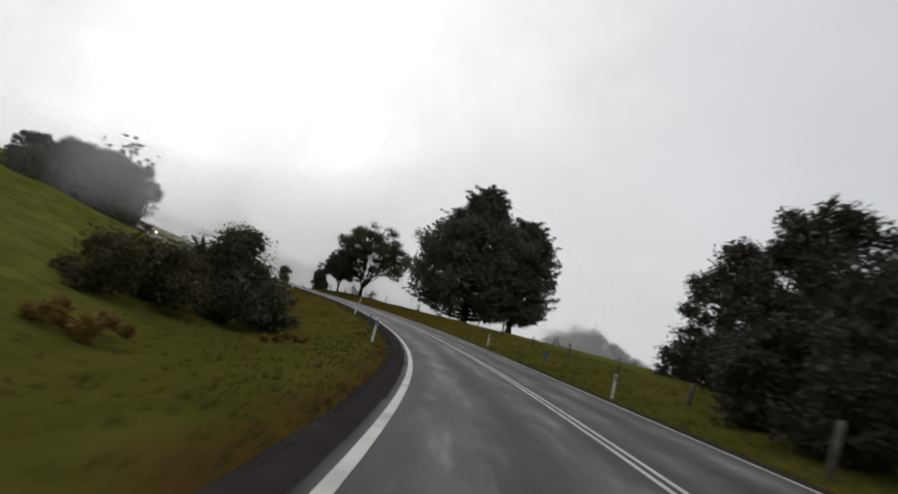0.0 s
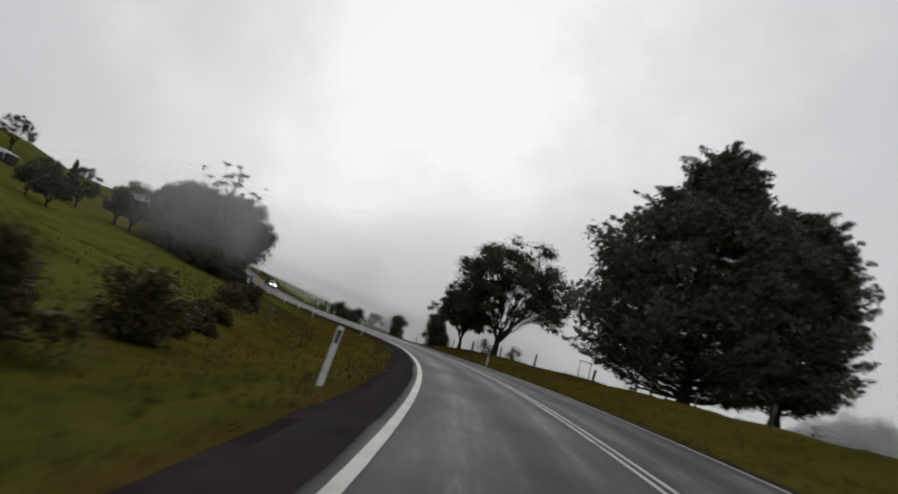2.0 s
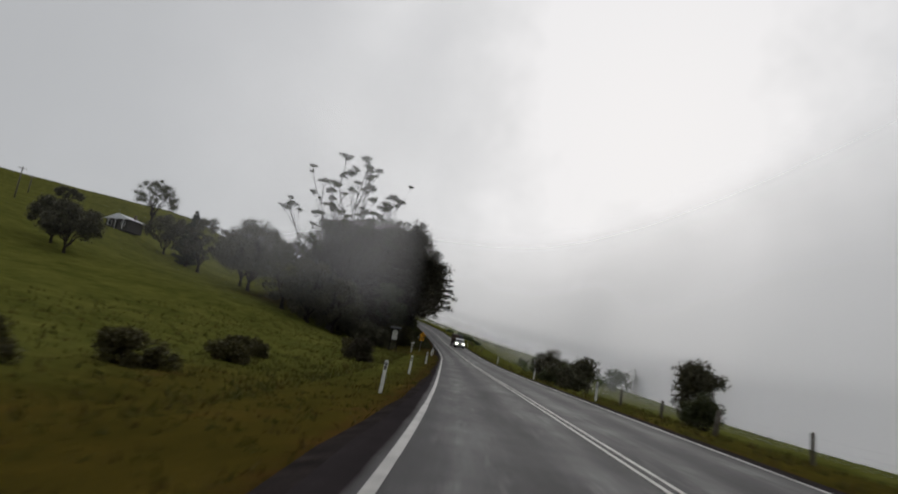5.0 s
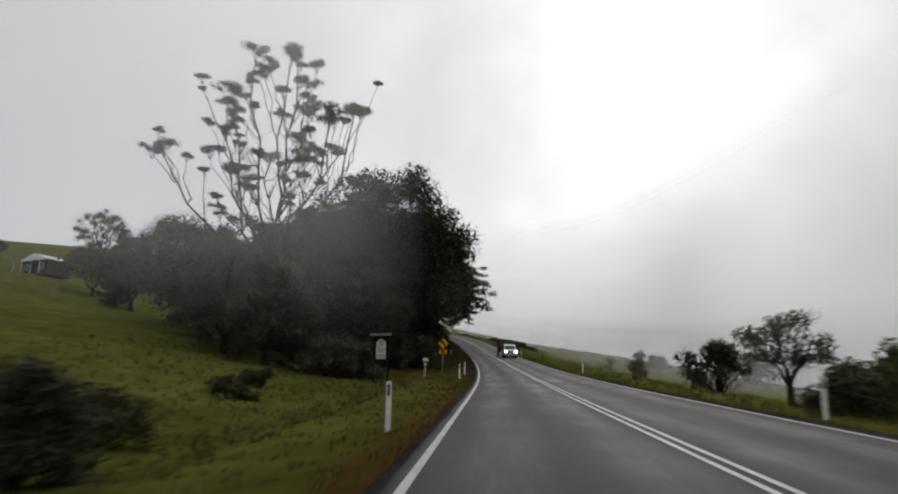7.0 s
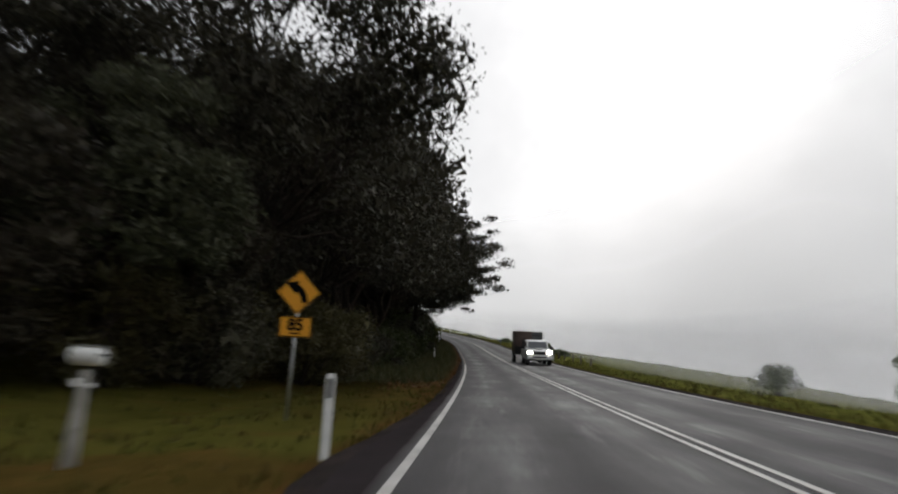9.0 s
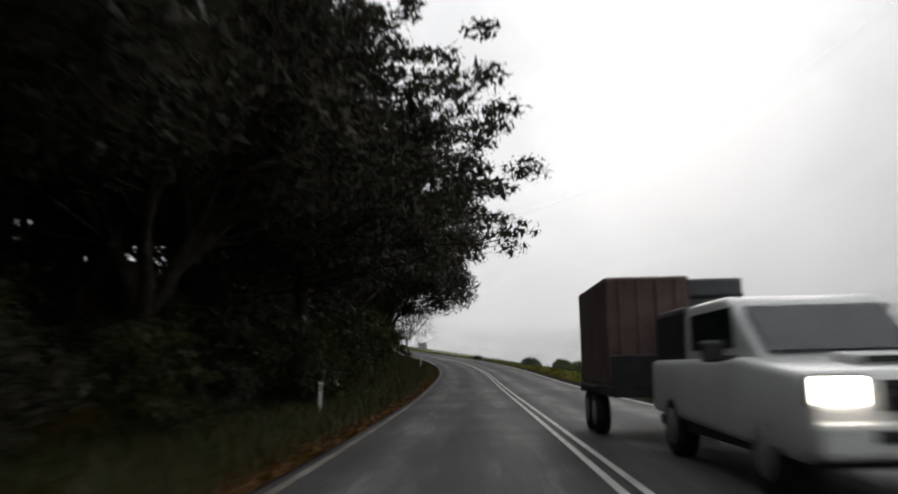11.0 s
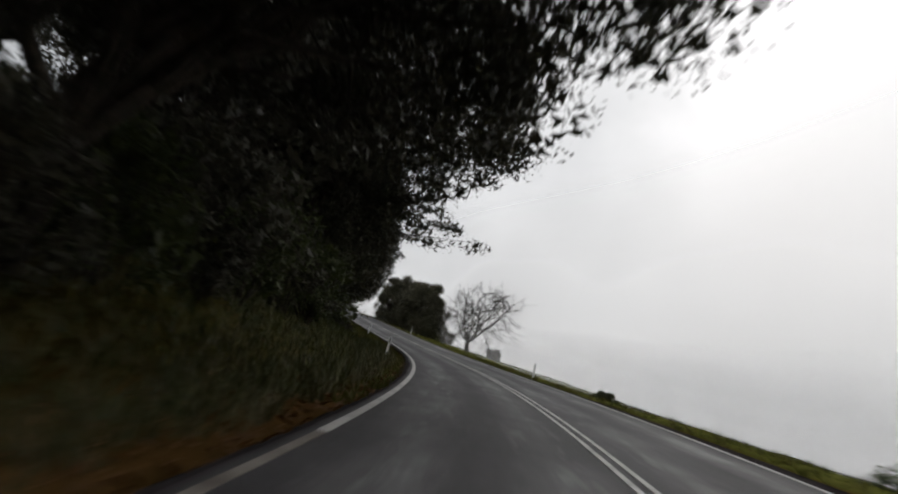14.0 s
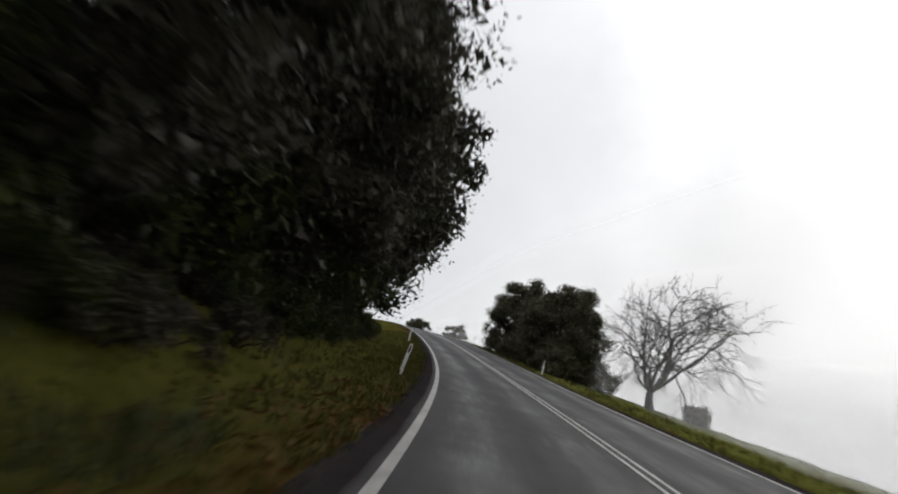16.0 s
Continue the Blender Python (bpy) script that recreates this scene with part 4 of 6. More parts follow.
def bare_tree(name, label, at, height, left, right, seed=1, turn=0.0):
    """A leafless tree, wider on one side: crooked limbs fork again and again into fine drooping twigs."""
    rng = np.random.default_rng(seed)
    ob = plant(name, label, at, turn)
    v, f = [], []

    def grow(p, d, length, r, depth):
        pts, q, dd = [p], p, d
        for i in range(3):
            dd = dd + rng.normal(size=3) * 0.15 + np.array([0, 0, 0.03 if depth < 4 else -0.04])
            dd /= np.linalg.norm(dd)
            q = q + dd * length / 3
            pts.append(q)
        tube(v, f, pts, [r, r * 0.88, r * 0.78, r * 0.66], 6 if depth < 3 else 3)
        if depth >= 7:
            return
        for k in range(3 if rng.random() < (0.35 if depth < 3 else 0.5) else 2):
            side = np.cross(dd, rng.normal(size=3))
            side /= np.linalg.norm(side)
            nd = dd * (0.80 if k else 0.95) + side * (0.80 if k else 0.45)
            grow(pts[-1] if k < 2 else pts[2], nd / np.linalg.norm(nd), length * (0.70 + 0.18 * rng.random()), max(0.011, r * (0.62 if k else 0.72)), depth + 1)

    tube(v, f, [(0, 0, -0.5), (0.0, 0.0, 0.3), (-0.1, 0, height * 0.07), (-0.12, 0, height * 0.12)], [0.55, 0.36, 0.30, 0.27], 9)
    start = np.array([-0.12, 0, height * 0.12])
    for a, rise, long, r in ((200, 1.3, 0.27, 0.16), (165, 0.7, 0.22, 0.12), (230, 1.9, 0.26, 0.14), (275, 2.6, 0.25, 0.15), (95, 1.9, 0.24, 0.14), (15, 1.5, 0.27, 0.18), (-12, 0.62, 0.28, 0.16), (40, 0.75, 0.26, 0.14), (-50, 0.9, 0.25, 0.13), (160, 1.0, 0.17, 0.11)):
        d = np.array([math.cos(math.radians(a)), math.sin(math.radians(a)), rise])
        grow(start + np.array([0, 0, 0.25 * rng.random()]), d / np.linalg.norm(d), height * long, r, 1)
    pts = np.array(v)
    pts[:, 2] = np.where(pts[:, 2] > 0.8, 0.8 + (pts[:, 2] - 0.8) * (height - 0.8) / (pts[:, 2].max() - 0.8), np.maximum(pts[:, 2], -0.5))
    pts[:, 0] = np.where(pts[:, 0] > 0.6, 0.6 + (pts[:, 0] - 0.6) * (right - 0.6) / (pts[:, 0].max() - 0.6), pts[:, 0])
    pts[:, 0] = np.where(pts[:, 0] < -0.6, -0.6 + (pts[:, 0] + 0.6) * (left - 0.6) / (-pts[:, 0].min() - 0.6), pts[:, 0])
    part("branch_work", mesh_of("branch_work", pts, f, GREY_BARK, True), ob)
    return ob


# ---------- near hillside and shoulder, first bend ----------
DARK_BUSH = "dense dark evergreen bush on the grassy verge"
bush("bush", "tall dark evergreen bush beside low scrub", spot(34.8, -8.4), 4.4, 2.7, "dark", 11, 52, 330, 0.13)
bush("bush", "low spreading dark scrub on the slope", spot(30.5, -11.0), 2.2, 2.4, "scrub", 12, 30, 260, 0.16, stretch=1.3)
bush("bush", "low spreading dark scrub on the slope", spot(27.0, -11.2), 1.9, 2.2, "scrub", 13, 24, 240, 0.16)
bush("bush", "low scrub skirting the tall dark bush", spot(37.2, -6.5), 1.7, 1.6, "scrub", 10, 26, 230, 0.13)
bush("bush", "low spreading dark scrub on the slope", spot(33.0, -10.4), 1.8, 1.8, "scrub", 9, 26, 230, 0.13)
for k, (s, n, h, r, w_) in enumerate(((40, -7.4, 1.7, 1.9, 1.2), (44.5, -8.2, 1.5, 1.7, 1.2), (50, -8.0, 1.2, 1.5, 1.0), (56.5, -7.8, 1.6, 1.5, 1.0), (61.5, -7.8, 2.1, 1.9, 1.0), (69.2, -7.8, 1.9, 1.55, 1.15),
                                        (74, -8.3, 0.9, 1.2, 1.3), (79, -8.6, 0.8, 1.2, 1.3), (86, -9.5, 0.9, 1.3, 1.2), (109, -10.8, 1.3, 1.3, 1.2), (115.6, -11.0, 1.5, 1.0, 1.0),
                                        (122.8, -9.9, 1.8, 0.75, 1.0), (129.0, -10.6, 2.2, 1.9, 1.1), (132.5, -10.9, 2.0, 1.5, 1.1), (138, -10.2, 1.3, 0.6, 1.0), (143, -12, 1.0, 1.4, 1.3), (148, -9.8, 1.1, 1.3, 1.3), (158, -9.4, 0.9, 1.4, 1.2), (166, -10.5, 1.0, 1.5, 1.2))):
    bush("bush", DARK_BUSH if h > 1.2 else "small dark scrub bush in grass", spot(s, n, -0.1), h, r, "scrub", 14 + 3 * k, 26, 230, 0.12, stretch=w_)
bush("bush", "dry yellowed weeds beside dark scrub", spot(18, -8.4, -0.1), 0.8, 1.9, "weed", 22, 20, 150, 0.13)
bush("bush", "dry yellowed weeds beside dark scrub", spot(31, -4.6, -0.1), 0.4, 1.6, "weed", 23, 14, 120, 0.12)

# dark trees beyond the far verge at the start
for k, (s, n, h, r) in enumerate(((55, 27.5, 10.8, 4.6), (47, 24.6, 11.2, 5.0), (38.5, 21.8, 11.0, 5.0), (30, 19.4, 9.4, 5.0), (21.5, 18.0, 7.6, 4.8), (13, 17.5, 6.4, 4.6), (5, 19, 6.6, 4.6), (42, 31, 11.0, 5.2))):
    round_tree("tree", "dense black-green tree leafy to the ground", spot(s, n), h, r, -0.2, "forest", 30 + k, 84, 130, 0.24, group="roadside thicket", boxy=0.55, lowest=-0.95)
for k, (s, n, h, r) in enumerate(((53, 23.4, 2.8, 2.3), (46, 20.0, 3.0, 2.6), (38, 17.2, 3.2, 2.6), (31, 15.0, 3.5, 2.8), (25, 13.2, 3.6, 2.8), (19, 12.6, 3.6, 3.0), (13, 12.6, 3.4, 2.8), (23, 11.2, 2.4, 2.0), (17, 10.9, 2.6, 2.0))):
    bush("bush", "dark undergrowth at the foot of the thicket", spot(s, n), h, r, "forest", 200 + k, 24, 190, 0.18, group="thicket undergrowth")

# cypress, wattles and shrubs on the knoll
cypress("cypress", "broad dark cypress with jagged upswept sprays on the knoll", spot(101.5, 21.8), 19.4, 11.2, [(0, 0.80), (0.12, 0.98), (0.3, 1.0), (0.5, 0.90), (0.62, 0.74), (0.72, 0.50), (0.80, 0.30), (0.92, 0.24), (1, 0.06)], 41, 420, 330)
cypress("cypress", "smaller dark cypress grown into its broad neighbour on the knoll", spot(100.5, 28.4), 16.4, 6.6, [(0, 0.8), (0.2, 1.0), (0.6, 0.9), (0.8, 0.62), (0.92, 0.42), (1, 0.15)], 42, 170, 150)
umbrella_tree("wattle", "domed wattle tree with forking limbs and close dark crown", spot(124.0, 14.3), 12.3, 7.5, 1.8, tuple((np.array(spot(124.2, 14.9)) - np.array(spot(124.0, 14.3)))[:2]), 51, 165, 270, 0.15, 0.70, 0.12, 0.62)
umbrella_tree("wattle", "small domed wattle tree beside a fence", spot(128.6, 12.0), 6.5, 4.4, 0.9, (-0.2, -0.1), 52, 140, 200, 0.12, 0.45, 0.13, 0.3)
bush("shrub", "small airy shrub at the foot of a wattle", spot(127.2, 14.4), 1.5, 1.2, "wattle", 48, 16, 70, 0.12, dense=False)
bush("shrub", "small airy shrub at the foot of a wattle", spot(122.6, 15.8), 1.2, 1.1, "wattle", 49, 14, 70, 0.12, dense=False)
bush("shrub", "upright clipped-looking dark shrub at the roadside", spot(138.1, 11.9), 3.7, 1.75, "dark", 53, 76, 220, 0.12)
bush("shrub", "rounded dark shrub on the far verge", spot(165.6, 13.6), 3.3, 2.1, "dark", 54, 26, 240, 0.16)
bush("shrub", "low dark shrub on the far verge", spot(181, 9.9), 2.4, 1.9, "dark", 55, 24, 240, 0.15)
bush("shrub", "low dark shrub on the far verge", spot(160, 12.5), 1.5, 1.3, "olive", 56, 16, 160, 0.15)
bush("shrub", "low dark shrub on the far verge", spot(193, 9.6), 1.2, 1.4, "olive", 57, 16, 160, 0.15)
round_tree("tree", "broad misty tree far across the field", spot(130, 65), 12, 9.0, 2.4, "olive", 58, 60, 170, 0.3)
round_tree("tree", "broad misty tree far across the field", spot(150, 88), 11, 7.5, 2.4, "olive", 59, 50, 150, 0.32)
round_tree("tree", "broad misty tree far across the field", spot(172, 118), 10, 7.5, 2.2, "olive", 60, 50, 140, 0.34)

# ---------- paddock hillside with the house ----------
round_tree("tree", "small round paddock tree on the hillside", spot(226, -53), 6.2, 3.9, 1.2, "dark", 61, 60, 190, 0.18)
round_tree("tree", "small round paddock tree on the hillside", spot(218.5, -47.5), 6.4, 4.2, 0.8, "dark", 62, 60, 190, 0.18)
round_tree("tree", "tall airy tree behind the hillside house", spot(360, -80), 13, 6.8, 3.0, "olive", 63, 60, 130, 0.22, heart=0.4)
round_tree("tree", "dark round tree beside the hillside house", spot(306, -63), 9.0, 6.0, 0.4, "dark", 64, 64, 210, 0.22)
round_tree("tree", "uneven dark tree on the hillside below the house", spot(293, -51.5), 12.2, 4.6, 0.6, "dark", 65, 64, 210, 0.2, boxy=0.4)
conifer("conifer", "slender dark conifer on the hillside", spot(296, -55), 12.5, 2.6, 66, 17, 8, 60, 0.2, 0.8, 0.15)
round_tree("tree", "big dark round paddock tree", spot(265, -35), 13.0, 6.6, 1.4, "dark", 67, 100, 260, 0.2, lowest=-0.8)
round_tree("tree", "dark tree at the edge of the paddock", spot(282, -40), 11, 5.6, 0.6, "dark", 68, 64, 210, 0.22)
round_tree("tree", "small tree alone near the crest of the hill", spot(345, -100), 5.0, 4.0, 1.6, "dark", 69, 40, 120, 0.2)
gum("gum_tree", "tall gum with bare fanned limbs and small flat-topped crowns", spot(230.7, -15.6), 25.6, 10.4, 7.0, 71)
for k, (s, n, h, r, lf) in enumerate(((226.5, -14.6, 7.6, 3.6, "dark"), (229.5, -18.5, 8.6, 3.8, "dark"), (234, -19.5, 8.6, 4.0, "dark"), (244, -16.5, 13.4, 5.4, "forest"), (239, -24, 10.5, 5.0, "dark"), (249, -10.5, 9.5, 4.4, "brown"), (253, -24, 13, 5.6, "forest"), (240, -12.0, 8.0, 3.8, "brown"), (236, -15.0, 6.5, 3.4, "brown"))):
    round_tree("tree", "brownish straggly tree under the gum", spot(s, n), h, r, 0.1, lf, 72 + k, 56, 170, 0.2, group="trees under the gum", lowest=-0.9)
bush("bush", "dark scrub bush in the paddock", spot(189.5, -7.6), 1.1, 1.3, "scrub", 81, 22, 200, 0.12, stretch=1.3)
bush("bush", "dark scrub bush in the paddock", spot(184.5, -6.4), 1.8, 1.2, "brown", 82, 22, 220, 0.13)
bush("bush", "dark scrub bush in the paddock", spot(204, -9.5), 0.9, 1.2, "scrub", 83, 18, 160, 0.12)
bush("bush", "dark scrub bush in the paddock", spot(211, -10.5), 0.8, 1.3, "scrub", 84, 16, 160, 0.12)
bush("bush", "tangled dark undergrowth behind the notice board", spot(225.6, -7.9), 2.2, 1.7, "dark", 79, 34, 220, 0.13)
bush("bush", "tangled dark undergrowth behind the notice board", spot(224.6, -9.6), 2.6, 2.2, "dark", 80, 34, 220, 0.14)
bush("bush", "tangled dark undergrowth beside the sign", spot(228, -12), 2.4, 2.8, "dark", 85, 30, 240, 0.17)
bush("bush", "tangled dark undergrowth beside the sign", spot(236, -11.5), 2.6, 2.8, "dark", 86, 30, 240, 0.17)
bush("bush", "tangled dark undergrowth beside the sign", spot(248, -8.6), 3.0, 3.0, "dark", 87, 30, 240, 0.17)
bush("bush", "tangled dark undergrowth beside the sign", spot(240, -14), 3.2, 3.4, "dark", 88, 30, 240, 0.18)

for k, (s, n, h, r) in enumerate(((254, -6.4, 3.0, 2.6), (244, -9.8, 3.4, 2.8), (259, -5.6, 2.6, 2.4), (250, -13, 4.2, 3.4), (263, -7.0, 3.6, 3.0), (256, -11, 4.0, 3.4), (247, -18, 4.4, 3.6))):
    bush("bush", "tangled dark undergrowth below the forest trees", spot(s, n), h, r, "scrub", 300 + k, 28, 190, 0.16, group="undergrowth of the wood")

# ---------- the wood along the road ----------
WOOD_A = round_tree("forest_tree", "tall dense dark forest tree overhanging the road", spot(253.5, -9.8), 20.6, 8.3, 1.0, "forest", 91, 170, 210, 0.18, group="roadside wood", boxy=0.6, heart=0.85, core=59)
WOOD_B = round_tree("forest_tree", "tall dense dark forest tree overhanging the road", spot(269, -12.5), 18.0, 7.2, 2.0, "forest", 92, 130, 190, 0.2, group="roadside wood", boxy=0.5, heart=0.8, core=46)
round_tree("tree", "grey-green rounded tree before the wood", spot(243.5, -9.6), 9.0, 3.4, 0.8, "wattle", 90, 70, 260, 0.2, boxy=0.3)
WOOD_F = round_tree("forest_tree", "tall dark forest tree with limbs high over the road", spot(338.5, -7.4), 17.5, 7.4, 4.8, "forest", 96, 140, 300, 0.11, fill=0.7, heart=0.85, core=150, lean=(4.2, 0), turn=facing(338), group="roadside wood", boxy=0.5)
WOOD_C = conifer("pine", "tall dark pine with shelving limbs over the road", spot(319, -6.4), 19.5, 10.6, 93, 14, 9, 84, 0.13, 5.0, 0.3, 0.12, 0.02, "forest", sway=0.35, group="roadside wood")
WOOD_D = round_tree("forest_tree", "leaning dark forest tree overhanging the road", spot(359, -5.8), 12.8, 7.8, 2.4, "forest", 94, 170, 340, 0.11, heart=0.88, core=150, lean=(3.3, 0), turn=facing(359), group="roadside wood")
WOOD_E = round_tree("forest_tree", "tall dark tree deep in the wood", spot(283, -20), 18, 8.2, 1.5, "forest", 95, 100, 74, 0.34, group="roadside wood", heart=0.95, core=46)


def again(ob, s, n, k, turn, tall=1.0):
    return copy_thing(ob, Matrix.Translation(spot(s, n)) @ pose(0, 0, 0, 0, 0, turn) @ Matrix.Diagonal((k, k, k * tall, 1)))


for s, n, k, turn, src in (
        (254, -19, 0.6, 40, WOOD_A), (247.5, -12.2, 0.66, 160, WOOD_A), (270, -8.8, 0.92, 130, WOOD_A), (284, -9.5, 1.12, 220, WOOD_B), (296, -8.0, 0.9, 75, WOOD_A),
        (295, -22, 1.05, 300, WOOD_E), (308, -9.5, 1.2, 160, WOOD_B), (310, -21, 1.0, 45, WOOD_E),
        (321, -11.5, 1.0, 70, WOOD_E), (331, -12.0, 1.0, 140, WOOD_E), (316, -8.8, 0.85, 200, WOOD_E), (326, -9.2, 0.8, 280, WOOD_E), (306, -10, 0.8, 10, WOOD_E), (324, -17.5, 0.9, 250, WOOD_E), (314, -13.5, 1.1, 20, WOOD_E), (302, -13.5, 0.95, 30, WOOD_E), (309, -15.5, 0.95, 110, WOOD_E), (295, -15.0, 0.9, 250, WOOD_E), (380, -13.0, 0.65, 30, WOOD_E), (370, -14.5, 0.85, 110, WOOD_E), (298, -11.0, 0.7, 190, WOOD_B), (303.5, -4.7, 0.92, 200, WOOD_C),
        (372, -9.0, 0.75, 140, WOOD_B), (365, -13, 0.85, 290, WOOD_E), (352, -12.5, 0.72, 190, WOOD_E), (346, -10.5, 0.7, 310, WOOD_B),
        (389, -6.8, 0.86, 35, WOOD_C), (383, -10.0, 0.8, 260, WOOD_A), (397, -9.0, 0.95, 120, WOOD_B),
        (391, -20, 0.8, 180, WOOD_E), (407, -11.0, 0.86, facing(407), WOOD_D), (418, -8.2, 1.02, 15, WOOD_B), 
        (437, -8.6, 0.9, 50, WOOD_B), (402, -8.0, 0.75, 150, WOOD_C)):
    again(src, s, n, k, turn)

again(WOOD_F, 385, -7.4, 1.0, facing(385))
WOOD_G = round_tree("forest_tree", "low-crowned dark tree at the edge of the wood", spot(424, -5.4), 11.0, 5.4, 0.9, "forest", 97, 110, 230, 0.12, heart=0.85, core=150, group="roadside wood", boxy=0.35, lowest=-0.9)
for s, n, k, turn in ((431.5, -5.6, 1.0, 90), (439, -5.8, 0.95, 200), (415.5, -5.6, 0.95, 310), (406, -6.0, 0.9, 150), (396.5, -5.9, 0.85, 40), (387, -6.2, 0.8, 250)):
    again(WOOD_G, s, n, k, turn)

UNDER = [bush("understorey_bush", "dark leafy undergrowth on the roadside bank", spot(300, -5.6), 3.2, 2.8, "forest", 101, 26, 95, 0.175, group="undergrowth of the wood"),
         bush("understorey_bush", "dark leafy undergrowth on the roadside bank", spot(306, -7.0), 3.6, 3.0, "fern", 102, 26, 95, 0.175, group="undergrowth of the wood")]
rng_u = np.random.default_rng(5)
for k, s in enumerate(np.arange(262, 440, 5.2)):
    for n in (-4.9, -8.5):
        q = 0.55 + 0.5 * rng_u.random()
        again(UNDER[k % 2], s + 2.5 * rng_u.random(), n - 1.4 * rng_u.random(), q if s > 300 else q * 0.8, 360 * rng_u.random())

for s, n, q in ((268, -12, 1.5), (276, -13, 1.6), (284, -13, 1.6), (292, -13, 1.6), (300, -13, 1.5), (374, -7.4, 1.25), (381, -7.6, 1.25), (368, -7.0, 1.2), (411, -6.4, 1.1), (416, -6.4, 1.25), (421.5, -6.2, 1.35), (427, -6.3, 1.4), (432, -5.9, 1.35), (437, -5.7, 1.3), (442, -5.6, 1.1), (405, -6.6, 1.0)):
    again(UNDER[int(s) % 2], s, n, q, 77 * s)

for s, n, q in ((313.5, -4.9, 0.8), (317.5, -5.1, 1.0), (321, -5.0, 0.9), (325, -5.2, 0.85), (301.3, -4.7, 0.75), (303.2, -4.3, 0.6), (305.5, -4.8, 0.8)):
    again(UNDER[int(s) % 2], s, n, q, 53 * s)
BANK = [bush("bank_bush", "low straggling dark growth on the grassy bank", spot(406, -4.4), 1.0, 1.1, "fern", 103, 18, 90, 0.10, group="growth on the bank"),
        bush("bank_bush", "low brown bracken on the grassy bank", spot(408.4, -3.9), 0.7, 1.1, "brown", 104, 18, 90, 0.10, group="growth on the bank")]
for k, s in enumerate(np.arange(404.5, 446, 1.9)):
    for n in (-3.7, -4.9):
        again(BANK[rng_u.integers(0, 2)], s + rng_u.random(), n - 0.9 * rng_u.random(), 0.6 + 0.55 * rng_u.random(), 360 * rng_u.random())

# ---------- far verge, second straight ----------
bush("shrub", "grey-brown twiggy shrub on the far verge", spot(215.5, 12.6), 2.9, 2.1, "brown", 111, 30, 140, 0.11)
round_tree("shrub", "open sparse shrub with visible twigs on the far verge", spot(200, 10.6), 3.2, 1.7, 0.8, "dark", 112, 40, 70, 0.13, limbs=1.0, heart=0)
bush("shrub", "broad low green shrub on the far verge", spot(194.5, 11.9), 1.9, 2.2, "green", 113, 30, 240, 0.12, stretch=1.2)
for k, (s, n, h, r) in enumerate(((236, 12.2, 1.6, 0.9), (243, 14.5, 2.4, 0.9), (252, 16.0, 2.6, 0.9), (262, 15.0, 1.4, 1.2), (228, 17, 1.8, 1.6))):
    bush("shrub", "thin young shrub on the far verge", spot(s, n), h, r, "valley", 114 + k, 14, 90, 0.13, dense=False)
for k, (s, n, h, r) in enumerate(((270, 34, 4, 4), (285, 45, 5, 5), (300, 58, 6, 6), (255, 52, 5, 5), (300, 30, 2.0, 2.6))):
    bush("shrub", "rounded shrub lost in the valley mist", spot(s, n), h, r, "valley", 130 + k, 20, 120, 0.26)

# ---------- far verge, last bend ----------
for k, (s, n, h, r, lf) in enumerate(((366, 12.0, 1.7, 1.6, "green"), (357, 13.5, 1.9, 1.8, "green"), (352, 13.6, 1.8, 1.7, "green"), (347, 13.8, 1.9, 1.8, "olive"),
                                     (342, 13.2, 1.7, 1.6, "green"), (338, 13.2, 2.0, 1.4, "green"), (334, 14.2, 1.5, 1.5, "green"), (391, 11.0, 0.9, 1.0, "olive"), (328, 14.0, 1.4, 1.4, "green"))):
    # shrubs before s 370 take the leaf colour that has haze mixed in
    bush("shrub", "straggling green shrub along the far edge", spot(s, n, -0.2), 0.62 * h, r, "valley" if s < 370 else lf, 150 + k, 20, 170, 0.12, group="far edge shrubs")
bare_tree("bare_tree", "leafless grey spreading tree on the far verge", spot(454, 16.6), 10.6, 4.6, 8.2, 171, facing(454))
bush("bush", "low dark bush near the bare tree", spot(458, 21.8), 1.5, 1.4, "dark", 172, 18, 90, 0.22)
for k, (s, n, h, r) in enumerate(((462, 11.0, 8.2, 3.9), (467, 13.4, 8.8, 4.0), (475, 10.4, 9.0, 4.2), (481, 13.0, 9.2, 4.4))):
    round_tree("tree", "dense dark round tree above the road edge", spot(s, n, -0.3), h, r, -1.2, "dark", 173 + k, 80, 280, 0.2, lowest=-0.95, group="trees past the bare tree")
for k, (s, n) in enumerate(((459, 10.4), (463, 13.6), (470, 10.0), (466, 16.0))):
    bush("bush", "dark undergrowth at the foot of the trees", spot(s, n, -0.2), 2.6, 2.2, "dark", 190 + k, 24, 170, 0.18, group="undergrowth past the bare tree")
for k, (s, n, h, r) in enumerate(((546, 17, 5.5, 2.6), (556, 12, 4.6, 2.4), (568, 14, 6.0, 3.0), (540, -8, 5.0, 3.0), (556, -10, 6.0, 3.4))):
    round_tree("tree", "small dark tree at the road's far bend", spot(s, n), h, r, 0.8, "dark", 180 + k, 30, 140, 0.24)


